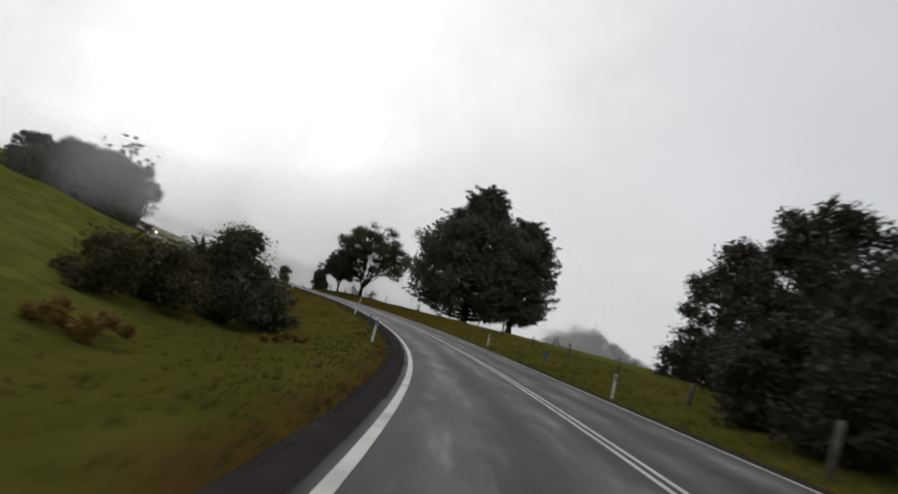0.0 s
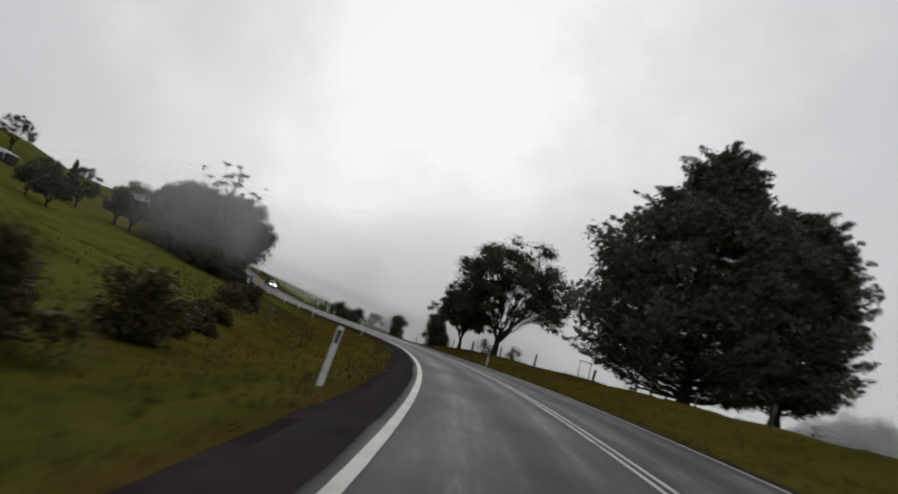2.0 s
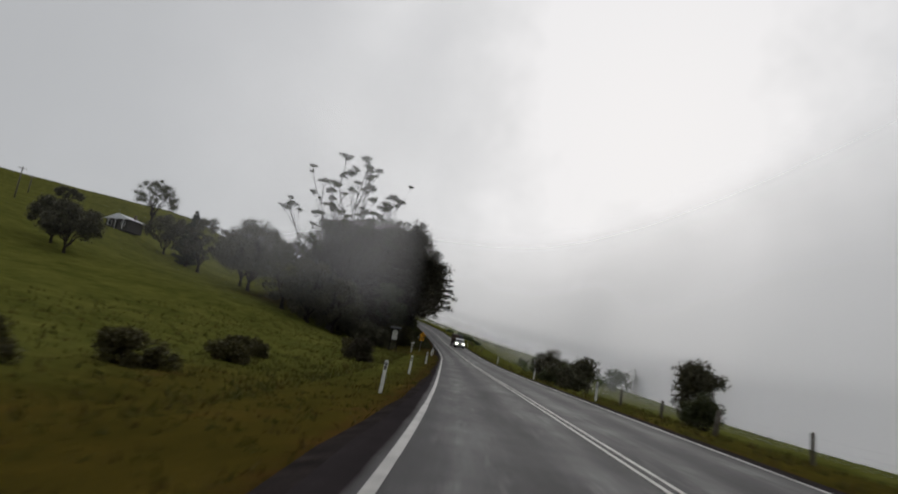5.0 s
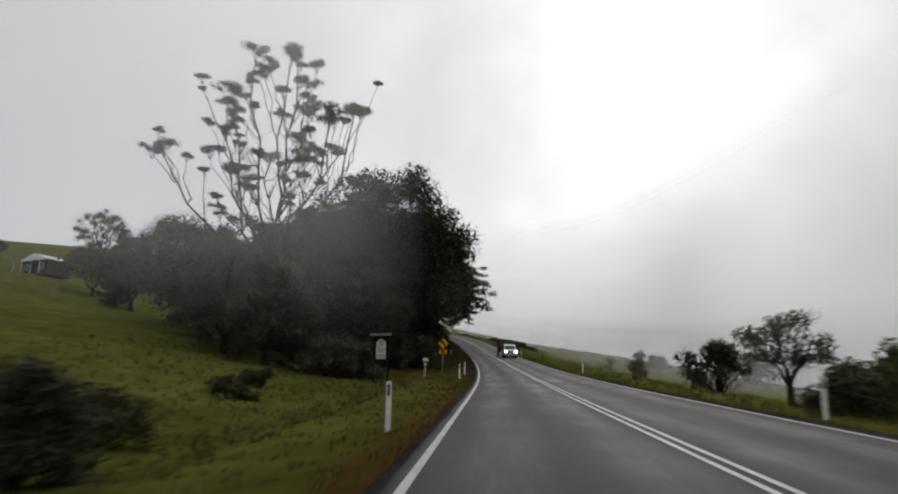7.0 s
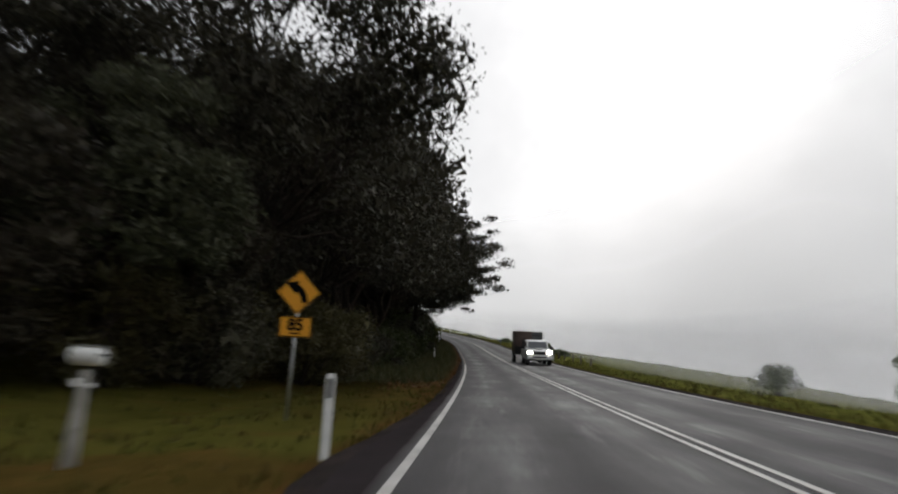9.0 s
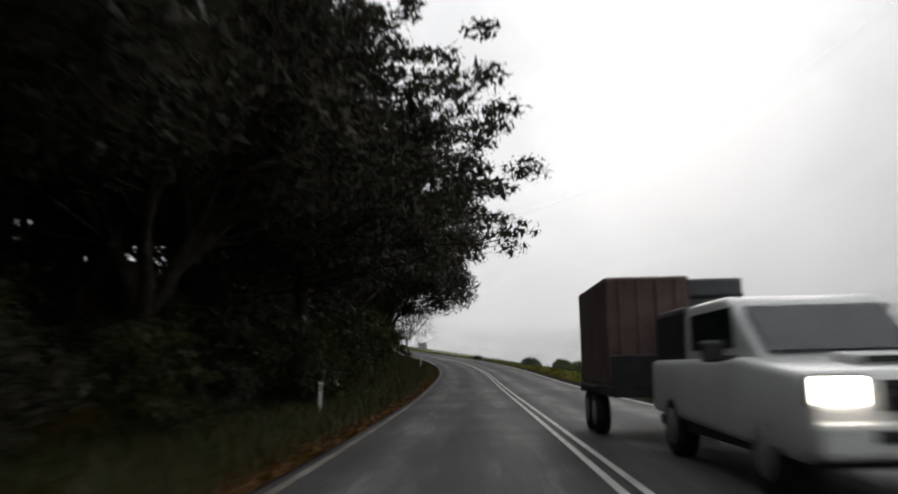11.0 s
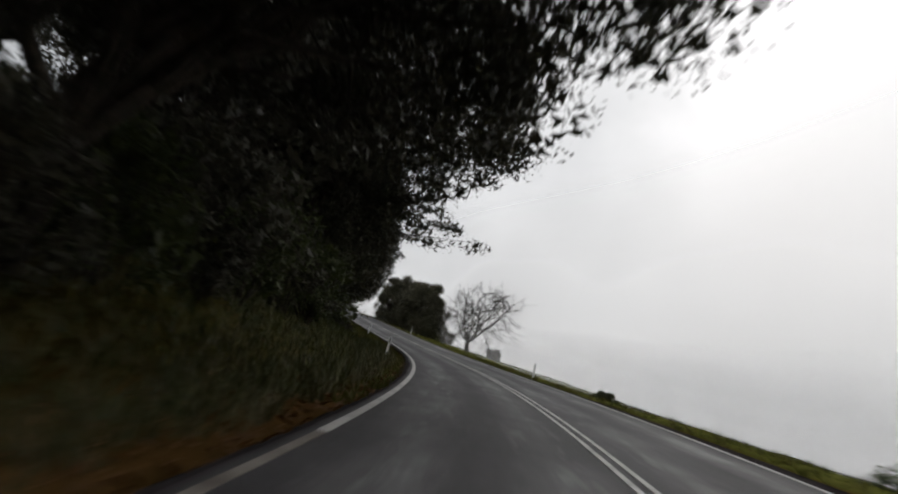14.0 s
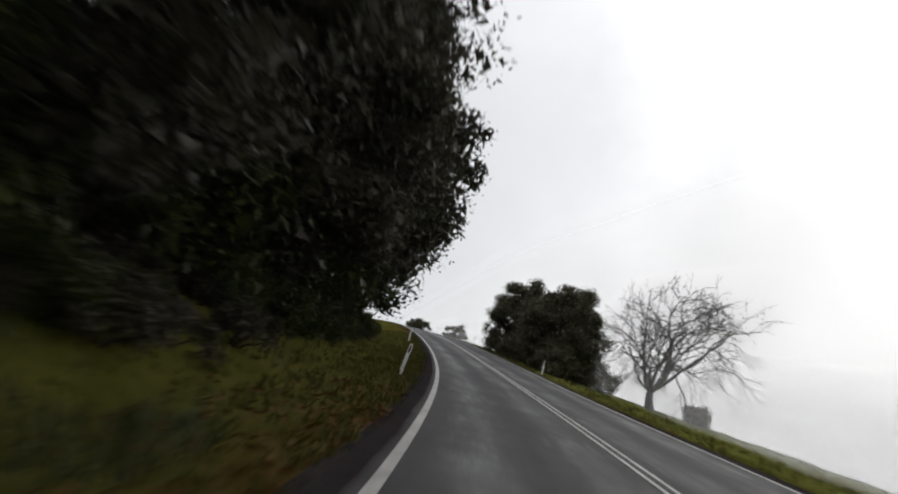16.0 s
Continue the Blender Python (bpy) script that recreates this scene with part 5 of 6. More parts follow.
# ---------- mist ----------
def mist_sheet(label, run, low, high, thickness, ragged=2.0, bank=None, ends=None):
    """A bank of mist standing over a line of (s, n) points, thick between the heights low and high; its thin margins go on far above and below."""
    k = 60
    t = np.linspace(0, 1, k)
    s = np.interp(t, np.linspace(0, 1, len(run)), [p[0] for p in run])
    n = np.interp(t, np.linspace(0, 1, len(run)), [p[1] for p in run])
    levels = [low - 8] + [low + (high - low) * j / 8 for j in range(9)] + [high + 40, high + 120]
    v, uv = [], []
    for dz in levels:
        v.append(on_line(s, n, dz))
        uv.append(np.stack([t, np.full(k, (dz - low) / (high - low))], 1))
    f = [(j * k + i, j * k + i + 1, (j + 1) * k + i + 1, (j + 1) * k + i) for j in range(len(levels) - 1) for i in range(k - 1)]
    ob = new("mist", mesh_of("mist", np.vstack(v), f, mist("mist", thickness, ragged, bank, ends), True, np.vstack(uv)))
    return tagged(ob, label, "mist", kind="stuff")


THIN = 0.115
for n in (14.6, 18, 23, 30):
    mist_sheet("thin drifting mist over the valley", [(150, n + 12), (196 - n, n), (300, n), (400, n), (560, n), (900, n)], 1.5 - 0.4 * n, 2 + 0.2 * n, THIN, ends=((0.0, 0), (0.18, 0), (0.32, 1), (0.82, 1), (0.97, 0)))
mist_sheet("thick white mist filling the valley", [(-150, 120), (110, 64), (180, 44), (320, 42), (480, 42), (620, 42), (760, 42), (1100, 60)], -18, 44, 1.15, 0.6, bank=((0.0, 0), (0.17, 1), (0.31, 1), (0.38, 0.66), (0.6, 0.42), (0.92, 0)), ends=((0.0, 0), (0.14, 0), (0.28, 1), (0.8, 1), (0.97, 0)))
mist_sheet("thin drifting mist beyond the field", [(40, 55), (130, 45), (170, 60)], -6, 18, THIN)
for s in (209, 225):
    mist_sheet("low cloud drifting about the gum and the treetops", [(s, -56), (s, -2.6)], 0, 46, THIN, 1.2, bank=((0.0, 0), (0.30, 1), (0.55, 1), (0.97, 0)), ends=((0.0, 0), (0.4, 0.1), (0.62, 0.8), (0.84, 1), (0.98, 0)))


# ---------- grass ----------
def grass(name, label, s_range, n_range, count, height, mat, seed):
    rng = np.random.default_rng(seed)
    s = s_range[0] + rng.random(count) * (s_range[1] - s_range[0])
    u = rng.random(count) ** 1.5
    n = n_range[0] + u * (n_range[1] - n_range[0])
    if n_range[0] < 0:
        n = n + 1.05 - edge_width(s)
    root = on_line(s, n, ground_height(s, n) - 0.02)
    blades = 5
    c = np.repeat(root, blades, 0) + rng.normal(size=(count * blades, 3)) * (0.09, 0.09, 0)
    h = height * (0.45 + 0.8 * rng.random(count * blades))[:, None] * np.repeat(0.6 + 0.8 * rng.random(count), blades)[:, None]
    a = rng.random(count * blades) * 2 * math.pi
    wide = np.stack([np.cos(a), np.sin(a), 0 * a], 1) * 0.018
    tip = rng.normal(size=c.shape) * (0.35, 0.35, 0) * h + np.array([0, 0, 1]) * h
    q = np.stack([c - wide, c + wide, c + tip * 0.6 + wide * 0.7, c + tip], 1).reshape(-1, 3)
    return tagged(new(name, blades_mesh(name, q, LEAF[mat], 4)), label, "grass", kind="stuff")


grass("grass", "rough green verge grass", (-5, 255), (-1.15, -10), 3500, 0.11, "grass", 1)
grass("grass", "dry straw-coloured verge grass", (-5, 255), (-1.1, -7), 1500, 0.12, "straw", 2)
grass("grass", "rough green verge grass", (360, 470), (-1.15, -6), 4500, 0.16, "grass", 5)
grass("grass", "rough green verge grass", (0, 500), (7.6, 15), 4500, 0.17, "grass", 3)
grass("grass", "dry straw-coloured verge grass", (0, 500), (7.6, 12), 1500, 0.2, "straw", 4)


def litter(count, seed):
    """Fallen leaves and twigs lying thick beside the edge line below the trees."""
    rng = np.random.default_rng(seed)
    s = 250 + rng.random(count) * 165
    n = -edge_width(s) - 0.02 - 2.6 * rng.random(count) ** 1.8
    c = on_line(s, n, ground_height(s, n) + 0.015)
    a = rng.random(count) * 2 * math.pi
    long = (0.05 + 0.07 * rng.random(count))[:, None]
    along = np.stack([np.cos(a), np.sin(a), 0.35 * rng.normal(size=count)], 1) * long
    across = np.stack([-np.sin(a), np.cos(a), 0.35 * rng.normal(size=count)], 1) * long * 0.45
    q = np.stack([c - along, c + across, c + along, c - across], 1).reshape(-1, 3)
    return tagged(new("leaf_litter", blades_mesh("leaf_litter", q, LEAF["fallen"], 4)), "brown fallen leaves along the road edge below the trees", "leaf litter", kind="stuff")


grass("grass", "coarse tussocks scattered over the paddock", (95, 236), (-5, -26), 3600, 0.22, "grass", 8)
grass("grass", "coarse dry tussocks scattered over the paddock", (60, 236), (-5, -22), 1600, 0.22, "straw", 9)
litter(9000, 11)
grass("grass", "rough dim growth on the bank below the trees", (255, 395), (-1.6, -8), 5500, 0.30, "scrub", 6)
grass("grass", "rough dim growth on the bank below the trees", (255, 405), (-1.9, -8), 5000, 0.34, "fern", 7)


# ---------- guide posts and stakes ----------
def guide_post(at, turn, tilt=(0, 0), reflector="black"):
    ob = thing("guide_post", "white flexible roadside guide post with dark reflector", "guide post", at, turn, "guide posts", tilt)
    part("post", solid("post", [(-0.05, -0.25), (0.05, -0.25), (0.05, 0.93), (0.035, 0.96), (-0.035, 0.96), (-0.05, 0.93)], 0.02, WHITE, 0.004), ob)
    part("reflector", boxes("reflector", [((0, -0.004, 0.79), (0.055, 0.008, 0.22))], BLACK, 0.002), ob, "black reflector strip")
    part("reflector", boxes("reflector", [((0, 0.024, 0.80), (0.045, 0.008, 0.20))], BLACK, 0.002), ob, "black reflector strip")
    return ob


FIRST_POST = guide_post(spot(29.1, -1.4), facing(29.2), (3, 2))
for s, n, lx, ly in ((60.0, -1.38, -2, 5), (145.9, -1.5, 0, 2), (163, -1.5, 0, 2), (188.2, -1.25, 0, 0), (224.8, -1.27, 2, 0), (232.0, -1.06, -2, 1), (296.4, -2.6, 0, 0), (349.9, -1.7, 3, 6), 
                     (384.35, -1.24, -2, 4), (420.7, -1.1, 2, 9), (452, -1.4, 0, 2),
                     (28.3, 8.25, 0, 0), (57.0, 8.8, 0, 0), (108.6, 9.0, 0, 2), (165, 8.4, 0, 0), (190.8, 8.0, 0, 0), (238.2, 8.5, 0, 2), (295.4, 8.2, 0, 0), (398, 8.6, 0, 0), (451.5, 8.0, 0, 2), (490, 8.2, 0, 0)):
    copy_thing(FIRST_POST, Matrix.Translation(spot(s, n)) @ pose(0, 0, 0, lx, ly, facing(s)))


copy_thing(FIRST_POST, Matrix.Translation(spot(106.5, -1.35, -0.55)) @ pose(0, 0, 0, 2, 4, facing(106.6)))


def stake(at, turn, tilt):
    ob = thing("marker_stake", "thin bright blue marker stake in the verge", "marker", at, turn, "blue marker stakes", tilt)
    part("stake", boxes("stake", [((0, 0, 0.22), (0.07, 0.025, 1.0))], BLUE, 0.006), ob)
    return ob


for s, n in ((44.7, -1.4), (351.4, -1.35), (352.5, 8.6), (46.4, 10.0)):
    stake(spot(s, n), facing(s), (2, 3))


# ---------- roadside signs ----------
INK = material("matt_black_ink", [(0.004, 0.004, 0.004), (0.008, 0.008, 0.008)], 5, 30, (0.9, 1.0), 0.0, spec=0.0)


def flat_text(name, text, size, mat, depth=0.004):
    cu = bpy.data.curves.new(name, "FONT")
    cu.body = text
    cu.size = size
    cu.align_x, cu.align_y = "CENTER", "CENTER"
    cu.extrude = depth
    cu.offset = 0.010
    ob = bpy.data.objects.new(name, cu)
    me = bpy.data.meshes.new_from_object(ob)
    bpy.data.objects.remove(ob)
    me.materials.clear()
    me.materials.append(mat)
    me.name = name
    return me


def warning_sign(s, n, centre):
    at = spot(s, n)
    up = float(on_line(s, n)[2]) + centre - at.z
    ob = thing("curve_warning_sign", "yellow diamond left-curve warning sign with 85 plate on steel post", "road sign", at, facing(s) - 4, "", (0, 2))
    part("post", rod("post", (0, 0.035, -0.4), (0, 0.035, up + 0.25), 0.03, 0.03, STEEL, 12), ob, "galvanised steel post")
    d = part("diamond_plate", solid("diamond_plate", [(0, up - 0.43), (0.43, up), (0, up + 0.43), (-0.43, up)], 0.004, YELLOW), ob, "yellow diamond plate")
    ring = []
    for a, b in (((0, -0.40), (0.40, 0)), ((0.40, 0), (0, 0.40)), ((0, 0.40), (-0.40, 0)), ((-0.40, 0), (0, -0.40))):
        ring.append((((a[0] + b[0]) / 2, -0.003, up + (a[1] + b[1]) / 2), (math.hypot(b[0] - a[0], b[1] - a[1]), 0.004, 0.012), (0, -math.degrees(math.atan2(b[1] - a[1], b[0] - a[0])), 0)))
    part("border", boxes("border", ring, INK), d, "thin black border")
    arrow = []
    k = 12
    for sgn in (1, -1):
        rr = 0.26 + 0.058 * sgn
        run = [(0.13 - 0.26 + math.cos(math.radians(a)) * rr, -0.20 + math.sin(math.radians(a)) * rr * 1.15) for a in np.linspace(0, 72, k)]
        arrow += run if sgn > 0 else run[::-1]
    tipx, tipz = -0.13 + math.cos(math.radians(72)) * 0.26, -0.20 + math.sin(math.radians(72)) * 0.26 * 1.15
    part("arrow", solid("arrow", [(x, up + z) for x, z in arrow], -0.007, INK), d, "bent black arrow")
    part("arrow_head", solid("arrow_head", [(tipx + 0.05, up + tipz + 0.14), (tipx - 0.21, up + tipz + 0.09), (tipx - 0.01, up + tipz - 0.13)], -0.008, INK), d, "black arrow head")
    low = up - 0.67
    p = part("speed_plate", solid("speed_plate", [(-0.32, low - 0.2), (0.32, low - 0.2), (0.32, low + 0.2), (-0.32, low + 0.2)], 0.004, YELLOW), ob, "yellow advisory speed plate")
    part("digits", flat_text("digits", "85", 0.31, INK), p, "black digits 85", (0, -0.006, low + 0.03), (90, 0, 0))
    part("small_bar", boxes("small_bar", [((0, -0.003, low - 0.125), (0.20, 0.005, 0.03))], INK), p, "thin black bar of small writing")
    part("plate_border", boxes("plate_border", [((0, -0.003, low + 0.185), (0.62, 0.004, 0.02)), ((0, -0.003, low - 0.185), (0.62, 0.004, 0.02)), ((-0.305, -0.003, low), (0.02, 0.004, 0.37)), ((0.305, -0.003, low), (0.02, 0.004, 0.37))], INK), p, "thin black border")
    return ob


warning_sign(237.9, -2.98, 2.14)

PANEL = material("sign_panel", [(0.50, 0.49, 0.44), (0.66, 0.65, 0.59)], 2, 20, (0.5, 0.7), 0.02)
GREYINK = material("faded_ink", [(0.08, 0.08, 0.075), (0.16, 0.155, 0.14)], 6, 40, (0.6, 0.8), 0.0)
SLATE = material("slate_roof", [(0.03, 0.032, 0.033), (0.075, 0.077, 0.078)], 4, 30, (0.6, 0.85), 0.3)


def notice_board(s, n):
    at = spot(s, n)
    base = float(on_line(s, n)[2]) - at.z + 0.06
    ob = thing("notice_board", "cream arched notice board under a small dark roof", "sign board", at, facing(s) - 6)
    for x in (-0.42, 0.42):
        part("post", boxes("post", [((x, 0.05, (base + 2.35) / 2 - 0.2), (0.10, 0.10, base + 2.75))], DARKWOOD, 0.008), ob, "dark square timber post")
    part("backing", boxes("backing", [((0, 0.05, base + 1.55), (0.76, 0.05, 1.5))], DARKWOOD, 0.006), ob, "dark timber backing")
    out = [(-0.28, base + 1.12), (0.28, base + 1.12), (0.28, base + 1.93)]
    out += [(0.20 * math.cos(a), base + 1.95 + 0.15 * math.sin(a)) for a in np.linspace(0, math.pi, 11)] + [(-0.28, base + 1.93)]
    p = part("panel", solid("panel", out, -0.03, PANEL, 0.004), ob, "cream arched panel", (0, 0.022, 0))
    for w_, z, h_ in ((0.30, 1.95, 0.05), (0.26, 1.78, 0.085), (0.30, 1.66, 0.03), (0.42, 1.55, 0.025), (0.46, 1.45, 0.055), (0.36, 1.33, 0.05), (0.30, 1.22, 0.03)):
        part("writing_bar", boxes("writing_bar", [((0, -0.034, base + z), (w_, 0.006, h_))], GREYINK, 0.001), p)
    q = part("lower_panel", boxes("lower_panel", [((0, 0.0, base + 0.99), (0.56, 0.03, 0.17))], PANEL, 0.004), ob, "cream lower panel")
    part("writing_bar", boxes("writing_bar", [((0.04, -0.018, base + 0.99), (0.40, 0.006, 0.05))], GREYINK, 0.001), q)
    r = part("roof", boxes("roof", [((-0.0, -0.16, base + 2.34), (1.25, 0.48, 0.035), (22, 0, 0)), ((0.0, 0.26, base + 2.34), (1.25, 0.48, 0.035), (-22, 0, 0))], SLATE, 0.006), ob, "small dark pitched roof")
    part("ridge", boxes("ridge", [((0, 0.05, base + 2.445), (1.27, 0.10, 0.04))], SLATE, 0.01), r)
    return ob


board = notice_board(223.2, -6.25)
board.matrix_basis = board.matrix_basis @ Matrix.Diagonal((1.1, 1.1, 1.06, 1))


def letter_box(s, n):
    at = spot(s, n)
    top = float(on_line(s, n)[2]) + 0.90 - at.z
    ob = thing("letter_box", "weathered pale drum letter box on a stone-footed post", "letter box", at, facing(s), "", (0, 3))
    v, f = [], []
    tube(v, f, [(0, 0, -0.2), (0, 0, 0.35), (0.01, 0, top * 0.62), (0.01, 0, top - 0.16)], [0.10, 0.085, 0.055, 0.05], 10, True)
    part("post", mesh_of("post", v, f, material("pale_stone", [(0.20, 0.19, 0.17), (0.34, 0.33, 0.30), (0.46, 0.44, 0.41)], 4, 22, (0.8, 0.95), 0.6), True), ob, "pale rough post")
    v, f = [], []
    tube(v, f, [(0, -0.19, top), (0, -0.175, top), (0, 0.175, top), (0, 0.19, top)], [0.10, 0.115, 0.115, 0.10], 18, True)
    d = part("drum", mesh_of("drum", v, f, WHITE, True), ob, "pale painted steel drum", rot=(0, 0, 82))
    part("slot", boxes("slot", [((0, -0.195, top + 0.02), (0.14, 0.01, 0.03))], BLACK, 0.002), d, "dark letter slot")
    part("lid", boxes("lid", [((0, 0, top + 0.116), (0.15, 0.40, 0.012))], STEEL, 0.003), d, "bent metal lid")
    part("bracket", boxes("bracket", [((0, 0, top - 0.34), (0.24, 0.08, 0.05)), ((-0.09, 0, top - 0.30), (0.07, 0.06, 0.06))], WHITE, 0.01), ob, "pale bracket")
    return ob


letter_box(232.2, -4.05)

# ---------- the pick-up and its trailer, in the far lane ----------
CAR_WHITE = material("car_paint", [(0.60, 0.60, 0.58), (0.72, 0.72, 0.71)], 1.5, 30, (0.25, 0.35), 0.0, spec=0.5)
GLASS = plain("car_glass", (0.02, 0.024, 0.028), 0.06)
TYRE = material("tyre_rubber", [(0.012, 0.012, 0.012), (0.03, 0.03, 0.03)], 6, 40, (0.7, 0.9), 0.2)
TRIM = material("dark_trim", [(0.014, 0.014, 0.015), (0.035, 0.035, 0.036)], 5, 40, (0.5, 0.7), 0.1)
LAMP = plain("headlamp", (1.0, 0.93, 0.80), 0.2, 0.0, 14.0)
RUST = material("dull_container", [(0.06, 0.042, 0.036), (0.11, 0.075, 0.064), (0.16, 0.115, 0.10)], 2, 24, (0.6, 0.85), 0.2)
CRATE = material("grey_crate", [(0.07, 0.075, 0.08), (0.14, 0.15, 0.155)], 2, 30, (0.5, 0.7), 0.1)


def wheel(parent, x, y, r, w_):
    v, f = [], []
    tube(v, f, [(-w_ / 2, 0, 0), (-w_ / 2 + 0.03, 0, 0), (w_ / 2 - 0.03, 0, 0), (w_ / 2, 0, 0)], [r - 0.03, r, r, r - 0.03], 22, True)
    t = part("wheel", mesh_of("tyre", v, f, TYRE, True), parent, "black tyre", (x, y, r))
    v, f = [], []
    tube(v, f, [(-w_ / 2 - 0.008, 0, 0), (w_ / 2 + 0.008, 0, 0)], [r * 0.58, r * 0.58], 16, True)
    part("rim", mesh_of("rim", v, f, STEEL, True), t, "silver wheel rim")


def lathe_profile(name, side, half, mat, bevel=0.05):
    """A side outline in y and z given width across x, with rounded edges."""
    me = solid(name, side, 2 * half, mat, bevel)
    for vert in me.vertices:
        x, y, z = vert.co
        vert.co = (y - half, x, z)
    me.flip_normals()
    me.polygons.foreach_set("use_smooth", [True] * len(me.polygons))
    return me


def pickup(s, n):
    ob = thing("pickup_truck", "white pick-up truck with headlights lit on the road", "pickup truck", Vector(on_line(s, n).tolist()), facing(s), "", (math.degrees(float(np.interp(s, SS, rise_s))), 0))
    part("body", lathe_profile("body", [(-2.55, 0.42), (-2.60, 0.62), (-2.56, 0.92), (-2.40, 1.04), (-1.25, 1.14), (-1.15, 1.16), (2.5, 1.16), (2.55, 0.5), (-2.3, 0.36)], 0.90, CAR_WHITE, 0.07), ob, "white painted body")
    c_ = part("cab", lathe_profile("cab", [(-1.30, 1.10), (-0.52, 1.70), (-0.30, 1.77), (0.95, 1.78), (1.20, 1.70), (1.30, 1.12)], 0.76, CAR_WHITE, 0.06), ob, "white cab")
    part("windscreen", boxes("windscreen", [((0, -0.945, 1.43), (1.34, 0.02, 0.72), (-52, 0, 0))], GLASS, 0.008), c_, "dark windscreen")
    for x in (-0.768, 0.768):
        part("side_window", boxes("side_window", [((x, 0.15, 1.45), (0.012, 1.5, 0.40))], GLASS, 0.004), c_, "dark side window")
    part("bonnet_scoop", boxes("bonnet_scoop", [((0, -1.75, 1.125), (0.52, 0.42, 0.10), (4, 0, 0))], CAR_WHITE, 0.03), ob, "raised scoop")
    part("scoop_mouth", boxes("scoop_mouth", [((0, -1.975, 1.12), (0.40, 0.02, 0.05))], TRIM, 0.004), ob, "dark scoop mouth")
    part("grille", boxes("grille", [((0, -2.60, 0.86), (0.80, 0.05, 0.22))] + [((0, -2.63, 0.79 + 0.07 * i), (0.80, 0.02, 0.02)) for i in range(3)], TRIM, 0.006), ob, "dark barred grille")
    for x in (-0.68, 0.68):
        h_ = part("headlight", boxes("headlight", [((x, -2.555, 0.90), (0.36, 0.10, 0.20))], LAMP, 0.03), ob, "glowing headlight")
        part("bezel", boxes("bezel", [((x, -2.535, 0.90), (0.42, 0.08, 0.25))], STEEL, 0.03), h_)
        m_ = part("mirror", boxes("mirror", [((x * 1.52, -0.80, 1.22), (0.20, 0.12, 0.20))], TRIM, 0.03), ob, "dark door mirror")
        part("mirror_arm", boxes("mirror_arm", [((x * 1.30, -0.80, 1.16), (0.16, 0.05, 0.05))], TRIM, 0.01), m_)
    part("bumper", boxes("bumper", [((0, -2.62, 0.55), (1.78, 0.16, 0.26))], CAR_WHITE, 0.05), ob, "white front bumper")
    part("air_intake", boxes("air_intake", [((0, -2.705, 0.58), (1.0, 0.02, 0.09))], TRIM, 0.004), ob, "dark lower intake")
    part("plate_bar", boxes("plate_bar", [((0, -2.71, 0.46), (0.37, 0.015, 0.10))], PANEL, 0.003), ob, "plain pale plate")
    part("skirt", boxes("skirt", [((0, 0, 0.40), (1.66, 4.9, 0.14))], TRIM, 0.02), ob, "dark underbody")
    part("tray_canopy", boxes("tray_canopy", [((0, 1.85, 1.46), (1.62, 1.3, 0.66))], TRIM, 0.08), ob, "dark canopy over the tray")
    for x in (-0.78, 0.78):
        for y in (-1.62, 1.55):
            wheel(ob, x, y, 0.37, 0.24)
    return ob


def trailer(s, n):
    ob = thing("box_trailer", "loaded trailer with a dull brown box and a grey crate", "trailer", Vector(on_line(s, n).tolist()), facing(s), "", (math.degrees(float(np.interp(s, SS, rise_s))), 0))
    part("bed", boxes("bed", [((0, 0, 0.72), (2.2, 3.6, 0.16))], TRIM, 0.02), ob, "dark steel bed")
    part("drawbar", boxes("drawbar", [((0, -2.3, 0.62), (0.12, 1.4, 0.10))], STEEL, 0.02), ob, "steel drawbar")
    part("front_guard", boxes("front_guard", [((0, -1.78, 1.0), (2.2, 0.05, 0.5))], TRIM, 0.02), ob, "dark front board")
    b_ = part("box_load", boxes("box_load", [((-0.42, 0.2, 1.62), (1.32, 3.0, 1.66))], RUST, 0.05), ob, "dull brown box load")
    for i in range(4):
        part("rib", boxes("rib", [((-0.86 + 0.29 * i, -1.32, 1.62), (0.05, 0.04, 1.60))], RUST, 0.01), b_)
    g_ = part("crate", boxes("crate", [((0.66, -0.2, 1.60), (0.84, 2.0, 1.62))], CRATE, 0.04), ob, "grey ribbed crate")
    for i in range(4):
        part("crate_rib", boxes("crate_rib", [((0.66, -1.215, 1.05 + 0.36 * i), (0.84, 0.03, 0.06))], TRIM, 0.008), g_)
    for x in (-1.02, 1.02):
        for y in (-0.1, 0.75):
            wheel(ob, x, y, 0.34, 0.22)
        part("mudguard", boxes("mudguard", [((x, 0.32, 0.75), (0.28, 1.7, 0.06))], TRIM, 0.02), ob)
    return ob


pickup(281.5, 5.2)
trailer(286.6, 5.0)

# ---------- hillside house, pole and shed ----------
ROOFIRON = material("pale_roof_iron", [(0.50, 0.51, 0.52), (0.66, 0.67, 0.68)], 1.5, 20, (0.4, 0.6), 0.1)
BOARDS = material("dark_weatherboard", [(0.03, 0.027, 0.024), (0.06, 0.054, 0.048)], 2, 20, (0.7, 0.9), 0.2)


